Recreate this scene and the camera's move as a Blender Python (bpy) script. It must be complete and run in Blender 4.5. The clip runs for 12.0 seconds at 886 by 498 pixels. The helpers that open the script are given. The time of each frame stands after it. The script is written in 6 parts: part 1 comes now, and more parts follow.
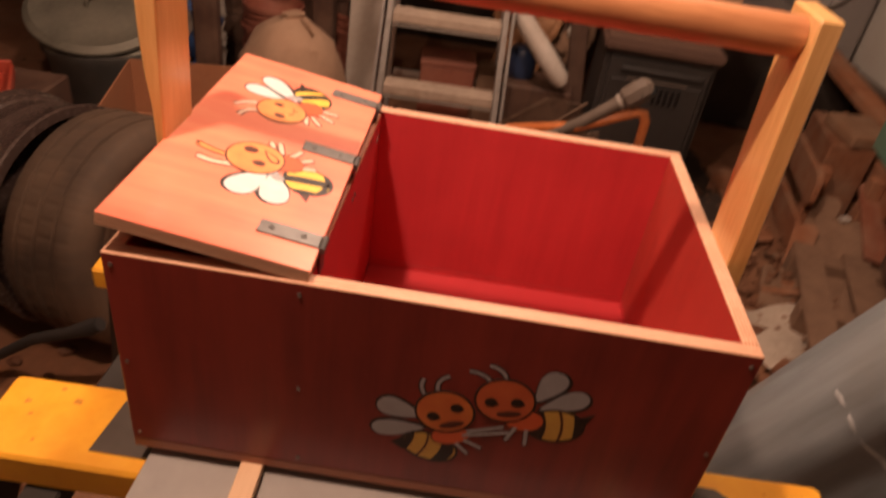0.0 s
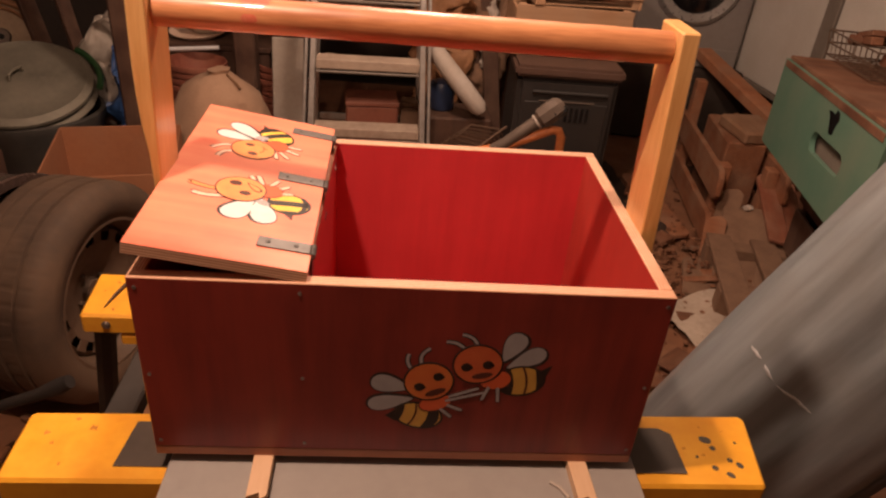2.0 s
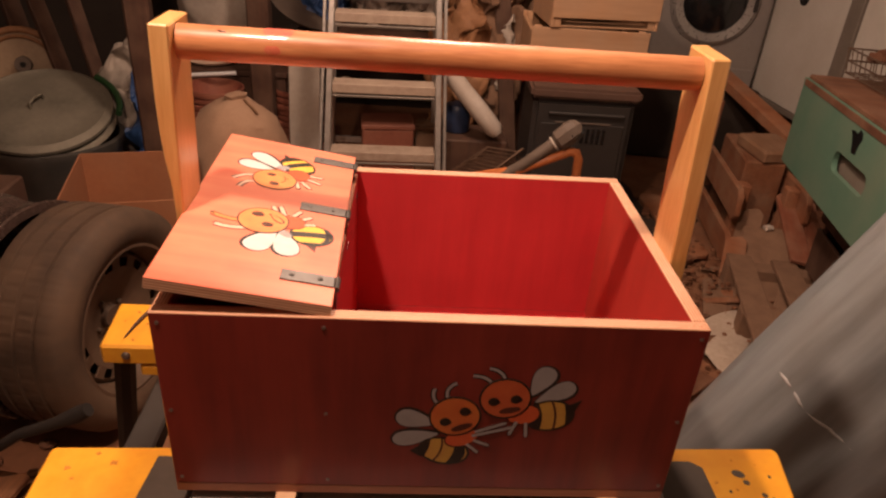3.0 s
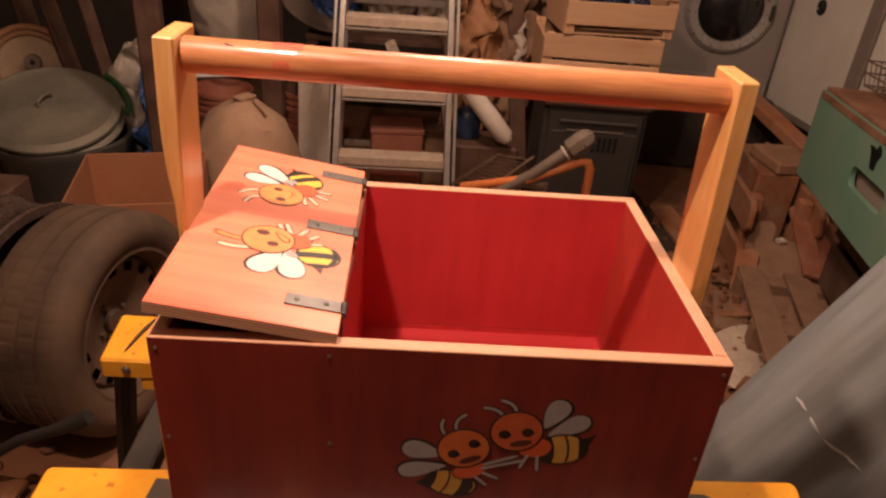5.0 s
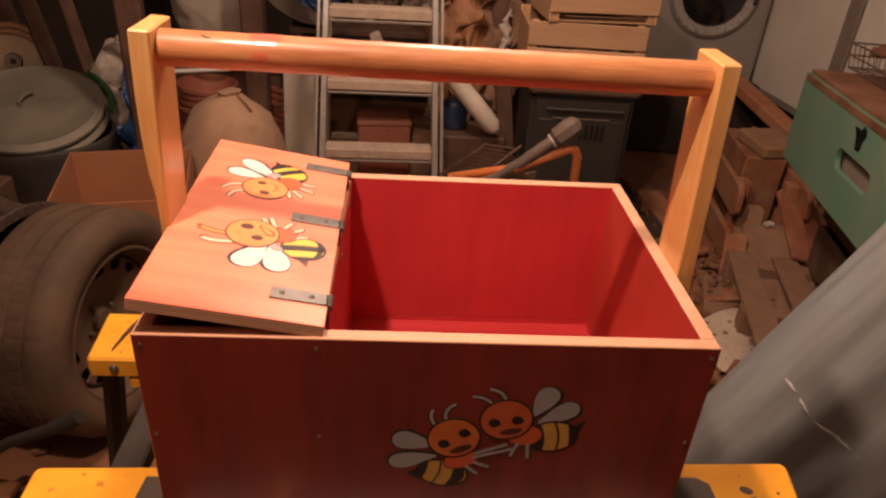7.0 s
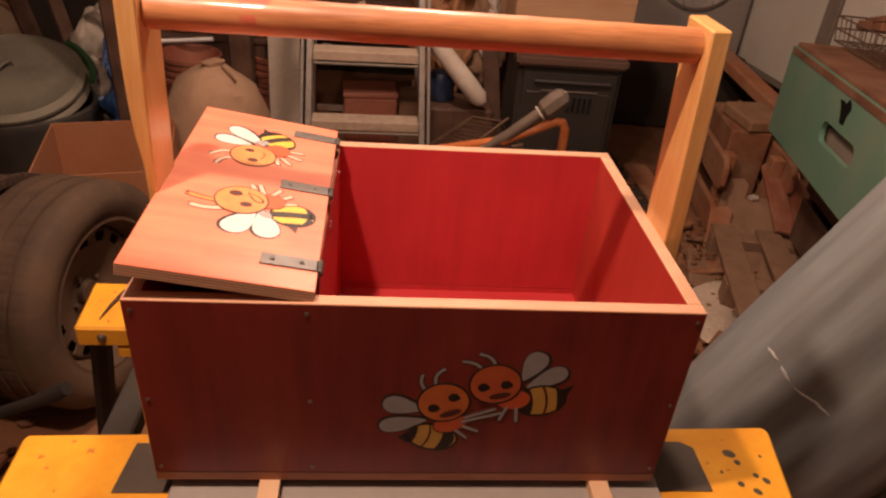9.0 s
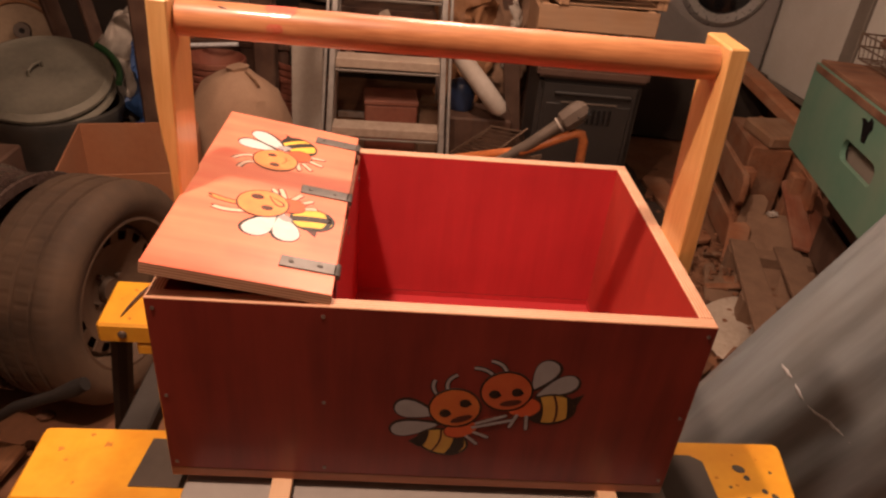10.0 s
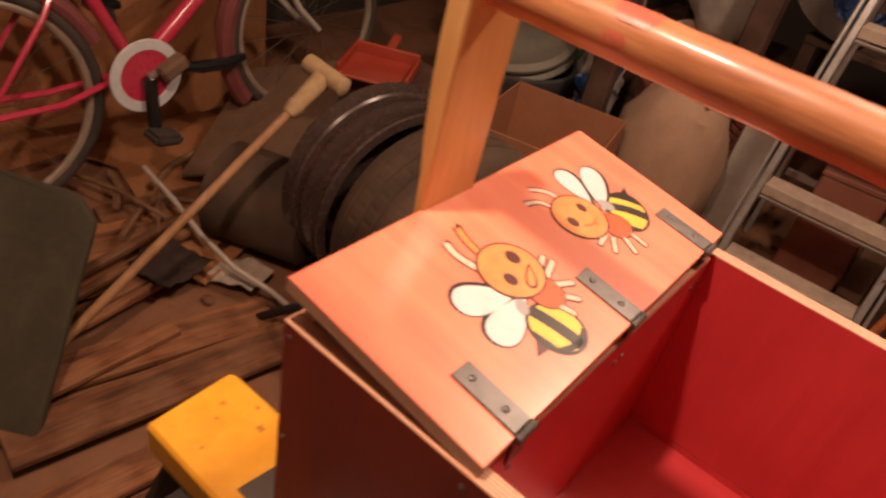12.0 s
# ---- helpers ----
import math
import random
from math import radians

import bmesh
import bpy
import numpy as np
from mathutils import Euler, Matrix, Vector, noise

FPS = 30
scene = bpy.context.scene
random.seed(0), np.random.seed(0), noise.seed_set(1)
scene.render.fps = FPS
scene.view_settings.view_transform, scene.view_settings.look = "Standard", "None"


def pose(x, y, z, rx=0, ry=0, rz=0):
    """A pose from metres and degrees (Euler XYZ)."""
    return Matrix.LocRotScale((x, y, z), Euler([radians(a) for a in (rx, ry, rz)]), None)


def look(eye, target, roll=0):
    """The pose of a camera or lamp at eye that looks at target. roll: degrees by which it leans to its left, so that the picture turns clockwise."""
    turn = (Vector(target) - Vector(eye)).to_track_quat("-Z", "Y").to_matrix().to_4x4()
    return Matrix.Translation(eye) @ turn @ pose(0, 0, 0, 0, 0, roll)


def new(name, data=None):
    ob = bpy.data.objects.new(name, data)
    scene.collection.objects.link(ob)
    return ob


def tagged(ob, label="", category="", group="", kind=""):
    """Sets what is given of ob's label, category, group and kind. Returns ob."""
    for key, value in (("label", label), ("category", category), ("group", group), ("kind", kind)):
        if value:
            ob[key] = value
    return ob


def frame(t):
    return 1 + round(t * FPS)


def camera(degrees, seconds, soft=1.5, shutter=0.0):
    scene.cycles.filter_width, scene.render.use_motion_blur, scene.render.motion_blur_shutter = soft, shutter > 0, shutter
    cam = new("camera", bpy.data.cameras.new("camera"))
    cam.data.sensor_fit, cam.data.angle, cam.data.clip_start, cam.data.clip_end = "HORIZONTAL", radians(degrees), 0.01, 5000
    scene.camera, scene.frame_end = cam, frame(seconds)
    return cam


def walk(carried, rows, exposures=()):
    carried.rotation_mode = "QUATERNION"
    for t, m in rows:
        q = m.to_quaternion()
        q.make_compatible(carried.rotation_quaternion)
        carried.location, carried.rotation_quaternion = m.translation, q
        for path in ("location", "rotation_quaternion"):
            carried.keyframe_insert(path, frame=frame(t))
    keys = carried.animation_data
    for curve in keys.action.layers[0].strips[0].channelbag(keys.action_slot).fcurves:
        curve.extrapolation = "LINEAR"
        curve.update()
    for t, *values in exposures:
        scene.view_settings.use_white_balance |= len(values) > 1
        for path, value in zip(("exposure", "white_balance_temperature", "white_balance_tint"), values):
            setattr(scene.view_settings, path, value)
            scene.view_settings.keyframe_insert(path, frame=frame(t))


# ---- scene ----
cam = camera(64.9, 12.0, soft=2.3, shutter=0.5)
PATH = [
    (0, (0.283, -0.443, 1.397), (0.264, 1.211, 0.272), 8.7),
    (0.1, (0.302, -0.438, 1.398), (0.228, 1.187, 0.234), 6.8),
    (0.2, (0.313, -0.441, 1.401), (0.19, 1.188, 0.247), 5.4),
    (0.5, (0.294, -0.497, 1.405), (0.229, 1.173, 0.307), 2.5),
    (1, (0.273, -0.557, 1.427), (0.395, 1.186, 0.454), 4.7),
    (1.5, (0.262, -0.578, 1.433), (0.398, 1.162, 0.456), 5.1),
    (2, (0.251, -0.575, 1.427), (0.41, 1.14, 0.411), 5.2),
    (2.5, (0.243, -0.572, 1.435), (0.365, 1.196, 0.508), 4.0),
    (3, (0.239, -0.556, 1.43), (0.357, 1.189, 0.459), 4.1),
    (3.2, (0.239, -0.542, 1.432), (0.355, 1.208, 0.471), 5.4),
    (4.8, (0.234, -0.517, 1.435), (0.342, 1.218, 0.446), 4.6),
    (5, (0.234, -0.519, 1.437), (0.334, 1.227, 0.467), 4.9),
    (5.5, (0.234, -0.514, 1.435), (0.336, 1.248, 0.494), 5.7),
    (6, (0.235, -0.52, 1.433), (0.362, 1.235, 0.483), 4.2),
    (6.5, (0.232, -0.506, 1.434), (0.369, 1.246, 0.478), 3.7),
    (7, (0.24, -0.517, 1.434), (0.366, 1.216, 0.445), 4.0),
    (7.2, (0.239, -0.517, 1.433), (0.359, 1.212, 0.437), 4.3),
    (8.8, (0.237, -0.522, 1.427), (0.404, 1.173, 0.377), 4.5),
    (9, (0.236, -0.523, 1.427), (0.405, 1.173, 0.379), 4.8),
    (9.5, (0.233, -0.529, 1.429), (0.41, 1.163, 0.377), 5.7),
    (10, (0.236, -0.534, 1.433), (0.357, 1.175, 0.402), 5.5),
    (10.5, (0.233, -0.531, 1.43), (0.325, 1.179, 0.398), 5.7),
    (11, (0.229, -0.521, 1.419), (0.212, 1.178, 0.364), 4.9),
    (11.1, (0.241, -0.502, 1.404), (0.126, 1.182, 0.331), 4.7),
    (11.2, (0.256, -0.473, 1.396), (0.044, 1.17, 0.277), 4.6),
    (11.3, (0.274, -0.448, 1.39), (-0.022, 1.151, 0.226), 6.9),
    (11.4, (0.285, -0.424, 1.4), (-0.155, 1.146, 0.241), 8.8),
    (11.5, (0.296, -0.365, 1.392), (-0.399, 1.092, 0.211), 8.3),
    (11.6, (0.288, -0.34, 1.385), (-0.584, 1.004, 0.187), 7.4),
    (11.7, (0.289, -0.315, 1.42), (-0.68, 0.93, 0.19), 6.8),
    (11.8, (0.285, -0.289, 1.393), (-0.731, 0.989, 0.233), 9.2),
    (11.9, (0.268, -0.258, 1.393), (-0.648, 1.066, 0.202), 12.2),
    (12, (0.271, -0.236, 1.382), (-0.616, 1.112, 0.2), 12.9),
]
walk(cam, [(t, look(eye, target, roll)) for t, eye, target, roll in PATH], ((0.0, 0.00), (11.0, 0.00), (11.5, -0.10), (12.0, -0.14)))

# ---- light ----
world = bpy.data.worlds.new("world")
scene.world = world
world.use_nodes = True
world.node_tree.nodes["Background"].inputs["Color"].default_value = (1.0, 0.8, 0.6, 1)
world.node_tree.nodes["Background"].inputs["Strength"].default_value = 0.01


def bulb(name, place, watts, colour, radius):
    data = bpy.data.lights.new(name, "POINT")
    data.energy, data.color, data.shadow_soft_size = watts, colour, radius
    ob = new(name, data)
    ob.location = place
    return ob


bulb("hanging_bulb", (-0.098, -0.118, 2.16), 74, (1.0, 0.630, 0.452), 0.03)
# added fill lamp, no known source, that brightens the clutter behind the box
bulb("background_fill", (0.35, 1.20, 2.30), 84, (1.0, 0.670, 0.502), 0.085)


# ---- materials ----
def mat(name, base, second=None, scale=8.0, rough=0.6, metal=0.0, bump=0.0, stretch=(1, 1, 1), dust=0.0,
        dust_colour=(0.30, 0.22, 0.15), coat=0.0, fine=60.0, vary=0.0, spec=0.5, transmission=0.0, alpha=1.0):
    """A surface with two scales of mottling, roughness wear, fine relief and dust that has settled in patches."""
    m = bpy.data.materials.new(name)
    m.use_nodes = True
    nt = m.node_tree
    bsdf = nt.nodes["Principled BSDF"]
    L = nt.links.new
    co = nt.nodes.new("ShaderNodeTexCoord")
    mp = nt.nodes.new("ShaderNodeMapping")
    mp.inputs["Scale"].default_value = stretch
    L(co.outputs["Object"], mp.inputs["Vector"])
    big = nt.nodes.new("ShaderNodeTexNoise")
    big.inputs["Scale"].default_value, big.inputs["Detail"].default_value = scale, 6
    big.inputs["Roughness"].default_value = 0.65
    L(mp.outputs["Vector"], big.inputs["Vector"])
    small = nt.nodes.new("ShaderNodeTexNoise")
    small.inputs["Scale"].default_value, small.inputs["Detail"].default_value = fine, 4
    L(mp.outputs["Vector"], small.inputs["Vector"])
    second = second or tuple(c * 0.6 for c in base)
    ramp = nt.nodes.new("ShaderNodeValToRGB")
    ramp.color_ramp.elements[0].position, ramp.color_ramp.elements[1].position = 0.32, 0.68
    ramp.color_ramp.elements[0].color = (*second, 1)
    ramp.color_ramp.elements[1].color = (*base, 1)
    mix = nt.nodes.new("ShaderNodeMix")
    mix.data_type = "FLOAT"
    mix.inputs[0].default_value = 0.35
    L(big.outputs["Fac"], mix.inputs[2])
    L(small.outputs["Fac"], mix.inputs[3])
    L(mix.outputs[0], ramp.inputs["Fac"])
    colour = ramp.outputs["Color"]
    if vary:
        info = nt.nodes.new("ShaderNodeObjectInfo")
        hsv = nt.nodes.new("ShaderNodeHueSaturation")
        mr = nt.nodes.new("ShaderNodeMapRange")
        mr.inputs["To Min"].default_value, mr.inputs["To Max"].default_value = 1 - vary, 1 + vary
        L(info.outputs["Random"], mr.inputs["Value"])
        L(mr.outputs["Result"], hsv.inputs["Value"])
        L(colour, hsv.inputs["Color"])
        colour = hsv.outputs["Color"]
    if dust:
        dn = nt.nodes.new("ShaderNodeTexNoise")
        dn.inputs["Scale"].default_value, dn.inputs["Detail"].default_value = 5.0, 8
        L(co.outputs["Object"], dn.inputs["Vector"])
        dr = nt.nodes.new("ShaderNodeMapRange")
        dr.inputs["From Min"].default_value, dr.inputs["From Max"].default_value = 0.35, 0.7
        dr.inputs["To Max"].default_value = dust
        L(dn.outputs["Fac"], dr.inputs["Value"])
        dm = nt.nodes.new("ShaderNodeMix")
        dm.data_type = "RGBA"
        L(dr.outputs["Result"], dm.inputs[0])
        L(colour, dm.inputs[6])
        dm.inputs[7].default_value = (*dust_colour, 1)
        colour = dm.outputs[2]
    L(colour, bsdf.inputs["Base Color"])
    rr = nt.nodes.new("ShaderNodeMapRange")
    rr.inputs["To Min"].default_value, rr.inputs["To Max"].default_value = max(rough - 0.12, 0.03), min(rough + 0.12, 1)
    L(small.outputs["Fac"], rr.inputs["Value"])
    L(rr.outputs["Result"], bsdf.inputs["Roughness"])
    bsdf.inputs["Metallic"].default_value = metal
    bsdf.inputs["Specular IOR Level"].default_value = spec
    bsdf.inputs["Coat Weight"].default_value = coat
    bsdf.inputs["Coat Roughness"].default_value = 0.12
    bsdf.inputs["Transmission Weight"].default_value = transmission
    bsdf.inputs["Alpha"].default_value = alpha
    if bump:
        b = nt.nodes.new("ShaderNodeBump")
        b.inputs["Strength"].default_value, b.inputs["Distance"].default_value = bump, 0.004
        L(mix.outputs[0], b.inputs["Height"])
        L(b.outputs["Normal"], bsdf.inputs["Normal"])
    return m


def wood(name, light, dark, axis="x", rough=0.5, rings=14.0, coat=0.0, bump=0.15, dust=0.0, vary=0.0, contrast=1.0):
    """Timber with long grain along one axis of the object, and broad growth bands."""
    m = bpy.data.materials.new(name)
    m.use_nodes = True
    nt = m.node_tree
    bsdf = nt.nodes["Principled BSDF"]
    L = nt.links.new
    co = nt.nodes.new("ShaderNodeTexCoord")
    mp = nt.nodes.new("ShaderNodeMapping")
    mp.inputs["Scale"].default_value = {"x": (0.09, 1, 1), "y": (1, 0.09, 1), "z": (1, 1, 0.09)}[axis]
    L(co.outputs["Object"], mp.inputs["Vector"])
    bands = nt.nodes.new("ShaderNodeTexNoise")
    bands.inputs["Scale"].default_value, bands.inputs["Detail"].default_value = rings, 3
    bands.inputs["Distortion"].default_value = 1.4
    L(mp.outputs["Vector"], bands.inputs["Vector"])
    grain = nt.nodes.new("ShaderNodeTexNoise")
    grain.inputs["Scale"].default_value, grain.inputs["Detail"].default_value = rings * 14, 5
    L(mp.outputs["Vector"], grain.inputs["Vector"])
    blot = nt.nodes.new("ShaderNodeTexNoise")
    blot.inputs["Scale"].default_value, blot.inputs["Detail"].default_value = 9, 4
    L(co.outputs["Object"], blot.inputs["Vector"])
    mix = nt.nodes.new("ShaderNodeMix")
    mix.data_type = "FLOAT"
    mix.inputs[0].default_value = 0.4
    L(bands.outputs["Fac"], mix.inputs[2])
    L(grain.outputs["Fac"], mix.inputs[3])
    mix2 = nt.nodes.new("ShaderNodeMix")
    mix2.data_type = "FLOAT"
    mix2.inputs[0].default_value = 0.3
    L(mix.outputs[0], mix2.inputs[2])
    L(blot.outputs["Fac"], mix2.inputs[3])
    ramp = nt.nodes.new("ShaderNodeValToRGB")
    ramp.color_ramp.elements[0].position, ramp.color_ramp.elements[1].position = 0.5 - 0.16 / contrast, 0.5 + 0.14 / contrast
    ramp.color_ramp.elements[0].color = (*dark, 1)
    ramp.color_ramp.elements[1].color = (*light, 1)
    L(mix2.outputs[0], ramp.inputs["Fac"])
    colour = ramp.outputs["Color"]
    if vary:
        info = nt.nodes.new("ShaderNodeObjectInfo")
        hsv = nt.nodes.new("ShaderNodeHueSaturation")
        mr = nt.nodes.new("ShaderNodeMapRange")
        mr.inputs["To Min"].default_value, mr.inputs["To Max"].default_value = 1 - vary, 1 + vary
        L(info.outputs["Random"], mr.inputs["Value"])
        L(mr.outputs["Result"], hsv.inputs["Value"])
        L(colour, hsv.inputs["Color"])
        colour = hsv.outputs["Color"]
    if dust:
        dm = nt.nodes.new("ShaderNodeMix")
        dm.data_type = "RGBA"
        dr = nt.nodes.new("ShaderNodeMapRange")
        dr.inputs["From Min"].default_value, dr.inputs["From Max"].default_value = 0.4, 0.65
        dr.inputs["To Max"].default_value = dust
        L(blot.outputs["Fac"], dr.inputs["Value"])
        L(dr.outputs["Result"], dm.inputs[0])
        L(colour, dm.inputs[6])
        dm.inputs[7].default_value = (0.28, 0.2, 0.14, 1)
        colour = dm.outputs[2]
    L(colour, bsdf.inputs["Base Color"])
    rr = nt.nodes.new("ShaderNodeMapRange")
    rr.inputs["To Min"].default_value, rr.inputs["To Max"].default_value = max(rough - 0.1, 0.05), min(rough + 0.1, 1)
    L(mix.outputs[0], rr.inputs["Value"])
    L(rr.outputs["Result"], bsdf.inputs["Roughness"])
    bsdf.inputs["Coat Weight"].default_value = coat
    bsdf.inputs["Coat Roughness"].default_value = 0.15
    b = nt.nodes.new("ShaderNodeBump")
    b.inputs["Strength"].default_value, b.inputs["Distance"].default_value = bump, 0.002
    L(mix.outputs[0], b.inputs["Height"])
    L(b.outputs["Normal"], bsdf.inputs["Normal"])
    return m


def plies(name):
    """The raw edge of plywood: pale and brown layers through the thickness (z of the object)."""
    m = wood(name, (0.80, 0.53, 0.37), (0.64, 0.37, 0.235), "x", 0.55)
    nt = m.node_tree
    bsdf = nt.nodes["Principled BSDF"]
    old = bsdf.inputs["Base Color"].links[0].from_socket
    geo = nt.nodes.new("ShaderNodeTexCoord")
    wave = nt.nodes.new("ShaderNodeTexWave")
    wave.bands_direction = "Y"
    wave.inputs["Scale"].default_value, wave.inputs["Distortion"].default_value = 105, 0.6
    nt.links.new(geo.outputs["Object"], wave.inputs["Vector"])
    mx = nt.nodes.new("ShaderNodeMix")
    mx.data_type, mx.blend_type = "RGBA", "MULTIPLY"
    mr = nt.nodes.new("ShaderNodeMapRange")
    mr.inputs["From Min"].default_value, mr.inputs["To Max"].default_value = 0.35, 0.8
    nt.links.new(wave.outputs["Fac"], mr.inputs["Value"])
    nt.links.new(mr.outputs["Result"], mx.inputs[0])
    nt.links.new(old, mx.inputs[6])
    mx.inputs[7].default_value = (0.50, 0.25, 0.14, 1)
    nt.links.new(mx.outputs[2], bsdf.inputs["Base Color"])
    return m


M = {}
# one red stain: shaded brown tone outside, lit crimson tone for walls and floor inside
M["stain"] = wood("stained_plywood_shaded_outside", (0.275, 0.031, 0.021), (0.135, 0.012, 0.011), "z", 0.44, 5, 0.22, 0.08, contrast=1.25)
M["stain_lit"] = wood("stained_plywood_lit_inside", (0.64, 0.055, 0.064), (0.43, 0.031, 0.040), "z", 0.45, 5, 0.2, 0.06, contrast=0.9)
M["stain_floor"] = wood("stained_plywood_lit_floor", (0.60, 0.056, 0.066), (0.48, 0.036, 0.045), "x", 0.45, 7, 0.2, 0.06, contrast=0.75)
M["lid"] = wood("salmon_stained_plywood", (0.90, 0.345, 0.195), (0.80, 0.150, 0.100), "x", 0.38, 3.2, 0.35, 0.05, contrast=1.2)
M["ply_dark"] = wood("stained_plywood_edge", (0.42, 0.16, 0.08), (0.28, 0.09, 0.05), "x", 0.5)
M["pine"] = wood("varnished_pine", (0.84, 0.53, 0.22), (0.62, 0.31, 0.095), "z", 0.38, 22, 0.3, 0.08, contrast=1.1)
M["dowel"] = wood("varnished_beech", (0.60, 0.27, 0.115), (0.33, 0.115, 0.046), "x", 0.45, 24, 0.28, 0.14, contrast=1.3)
M["pinkstain"] = mat("pink_stain", (0.62, 0.10, 0.09), (0.58, 0.2, 0.1), 40, 0.3, coat=0.4)
M["batten"] = wood("raw_batten", (0.74, 0.52, 0.34), (0.6, 0.38, 0.22), "y", 0.6)
M["batten_old"] = wood("dusty_pale_wood", (0.30, 0.165, 0.092), (0.18, 0.092, 0.05), "y", 0.8, dust=0.25)
M["hinge"] = mat("zinc_plated_steel", (0.19, 0.18, 0.172), (0.09, 0.087, 0.083), 40, 0.42, 0.6, 0.05)
M["screw"] = mat("steel_screw", (0.34, 0.30, 0.27), (0.2, 0.17, 0.16), 60, 0.4, 0.8)
M["yellow"] = mat("scuffed_yellow_paint", (0.90, 0.46, 0.03), (0.76, 0.33, 0.02), 14, 0.42, bump=0.06, dust=0.5, dust_colour=(0.40, 0.17, 0.03))
M["rust"] = mat("rusty_chip", (0.60, 0.25, 0.03), (0.42, 0.15, 0.024), 60, 0.8)
M["blackplate"] = mat("worn_black_plate", (0.055, 0.045, 0.04), (0.03, 0.025, 0.022), 25, 0.55, bump=0.1, dust=0.2)
M["greyboard"] = mat("grey_laminate_board", (0.36, 0.35, 0.335), (0.30, 0.29, 0.28), 10, 0.38, bump=0.02, dust=0.15, dust_colour=(0.30, 0.22, 0.17))
M["darksteel"] = mat("dark_steel_tube", (0.022, 0.018, 0.016), (0.012, 0.010, 0.009), 18, 0.72, 0.0, 0.05, dust=0.3, dust_colour=(0.040, 0.029, 0.021))
# painted figures
M["legblack"] = mat("black_enamelled_leg", (0.014, 0.011, 0.010), (0.008, 0.007, 0.006), 18, 0.6, 0.0, 0.05, dust=0.2, dust_colour=(0.03, 0.022, 0.016))
M["p_black"] = mat("black_line_paint", (0.022, 0.012, 0.01), (0.015, 0.01, 0.008), 80, 0.4)
M["p_grey"] = mat("grey_white_paint", (0.40, 0.39, 0.40), (0.33, 0.32, 0.33), 50, 0.5)
M["p_tan"] = mat("deep_orange_paint", (0.66, 0.20, 0.045), (0.58, 0.13, 0.035), 25, 0.45)
M["p_white"] = mat("white_paint", (0.72, 0.74, 0.76), (0.62, 0.63, 0.64), 50, 0.45)
M["p_orange"] = mat("orange_paint", (0.86, 0.36, 0.10), (0.84, 0.25, 0.08), 30, 0.42)
M["p_pale"] = mat("cream_paint", (0.82, 0.64, 0.50), (0.78, 0.55, 0.42), 50, 0.45)
M["p_deep"] = mat("vermilion_paint", (0.60, 0.135, 0.042), (0.50, 0.09, 0.032), 25, 0.45)
M["p_red"] = mat("orange_red_paint", (0.70, 0.13, 0.04), (0.62, 0.1, 0.03), 50, 0.42)
M["p_yellow"] = mat("yellow_paint", (0.88, 0.62, 0.08), (0.82, 0.5, 0.06), 50, 0.42)
M["p_ochre"] = mat("ochre_paint", (0.66, 0.40, 0.075), (0.56, 0.30, 0.06), 50, 0.45)
M["p_brown"] = mat("brown_line_paint", (0.10, 0.022, 0.012), (0.07, 0.016, 0.01), 50, 0.42)
# room
M["floor"] = mat("trodden_earth_floor", (0.27, 0.118, 0.058), (0.14, 0.058, 0.029), 3.5, 0.9, bump=0.6, fine=30, dust=0.5, dust_colour=(0.27, 0.15, 0.088))
# nearly black mottled plaster for three walls and the washer plinth
M["wall"] = mat("very_dark_plaster", (0.045, 0.032, 0.024), (0.022, 0.016, 0.013), 3, 0.95, bump=0.5, dust=0.2, dust_colour=(0.07, 0.05, 0.038))
# greys of the unseen south wall and ceiling, set by the light they bounce
M["bounce_wall"] = mat("grey_bounce_wall", (0.24, 0.22, 0.20), (0.17, 0.155, 0.14), 3, 0.95, bump=0.4)
M["ceiling"] = mat("grey_bounce_ceiling", (0.30, 0.275, 0.245), (0.23, 0.21, 0.185), 3, 0.95, bump=0.3)
M["oldtimber"] = wood("dark_old_timber", (0.092, 0.042, 0.025), (0.038, 0.018, 0.011), "z", 0.75, 8, 0, 0.5, dust=0.15)
M["plank"] = wood("brown_plank", (0.33, 0.130, 0.048), (0.085, 0.030, 0.012), "y", 0.75, 9, 0, 0.5, dust=0.2, vary=0.4, contrast=1.5)
M["scrap"] = wood("weathered_scrap_wood", (0.23, 0.092, 0.044), (0.10, 0.040, 0.020), "x", 0.85, 9, 0, 0.4, dust=0.2, vary=0.35)
M["heapwood"] = wood("worn_orange_brown_board", (0.37, 0.150, 0.068), (0.20, 0.076, 0.036), "y", 0.85, 7, 0, 0.35, dust=0.4, vary=0.2)
M["redwood"] = wood("reddish_brown_board", (0.34, 0.115, 0.058), (0.19, 0.060, 0.032), "x", 0.8, 7, 0, 0.3, dust=0.35, vary=0.2)
M["fibre"] = mat("grey_brown_fibreboard", (0.25, 0.148, 0.092), (0.155, 0.088, 0.055), 10, 0.9, bump=0.4, dust=0.4, dust_colour=(0.26, 0.165, 0.108))
M["crate"] = wood("pale_crate_wood", (0.54, 0.33, 0.19), (0.38, 0.21, 0.11), "x", 0.75, 7, 0, 0.25, dust=0.25, vary=0.18)
M["rubber"] = mat("dusty_tyre_rubber", (0.080, 0.050, 0.032), (0.042, 0.027, 0.018), 8, 0.8, bump=0.25, dust=0.6, dust_colour=(0.155, 0.094, 0.055))
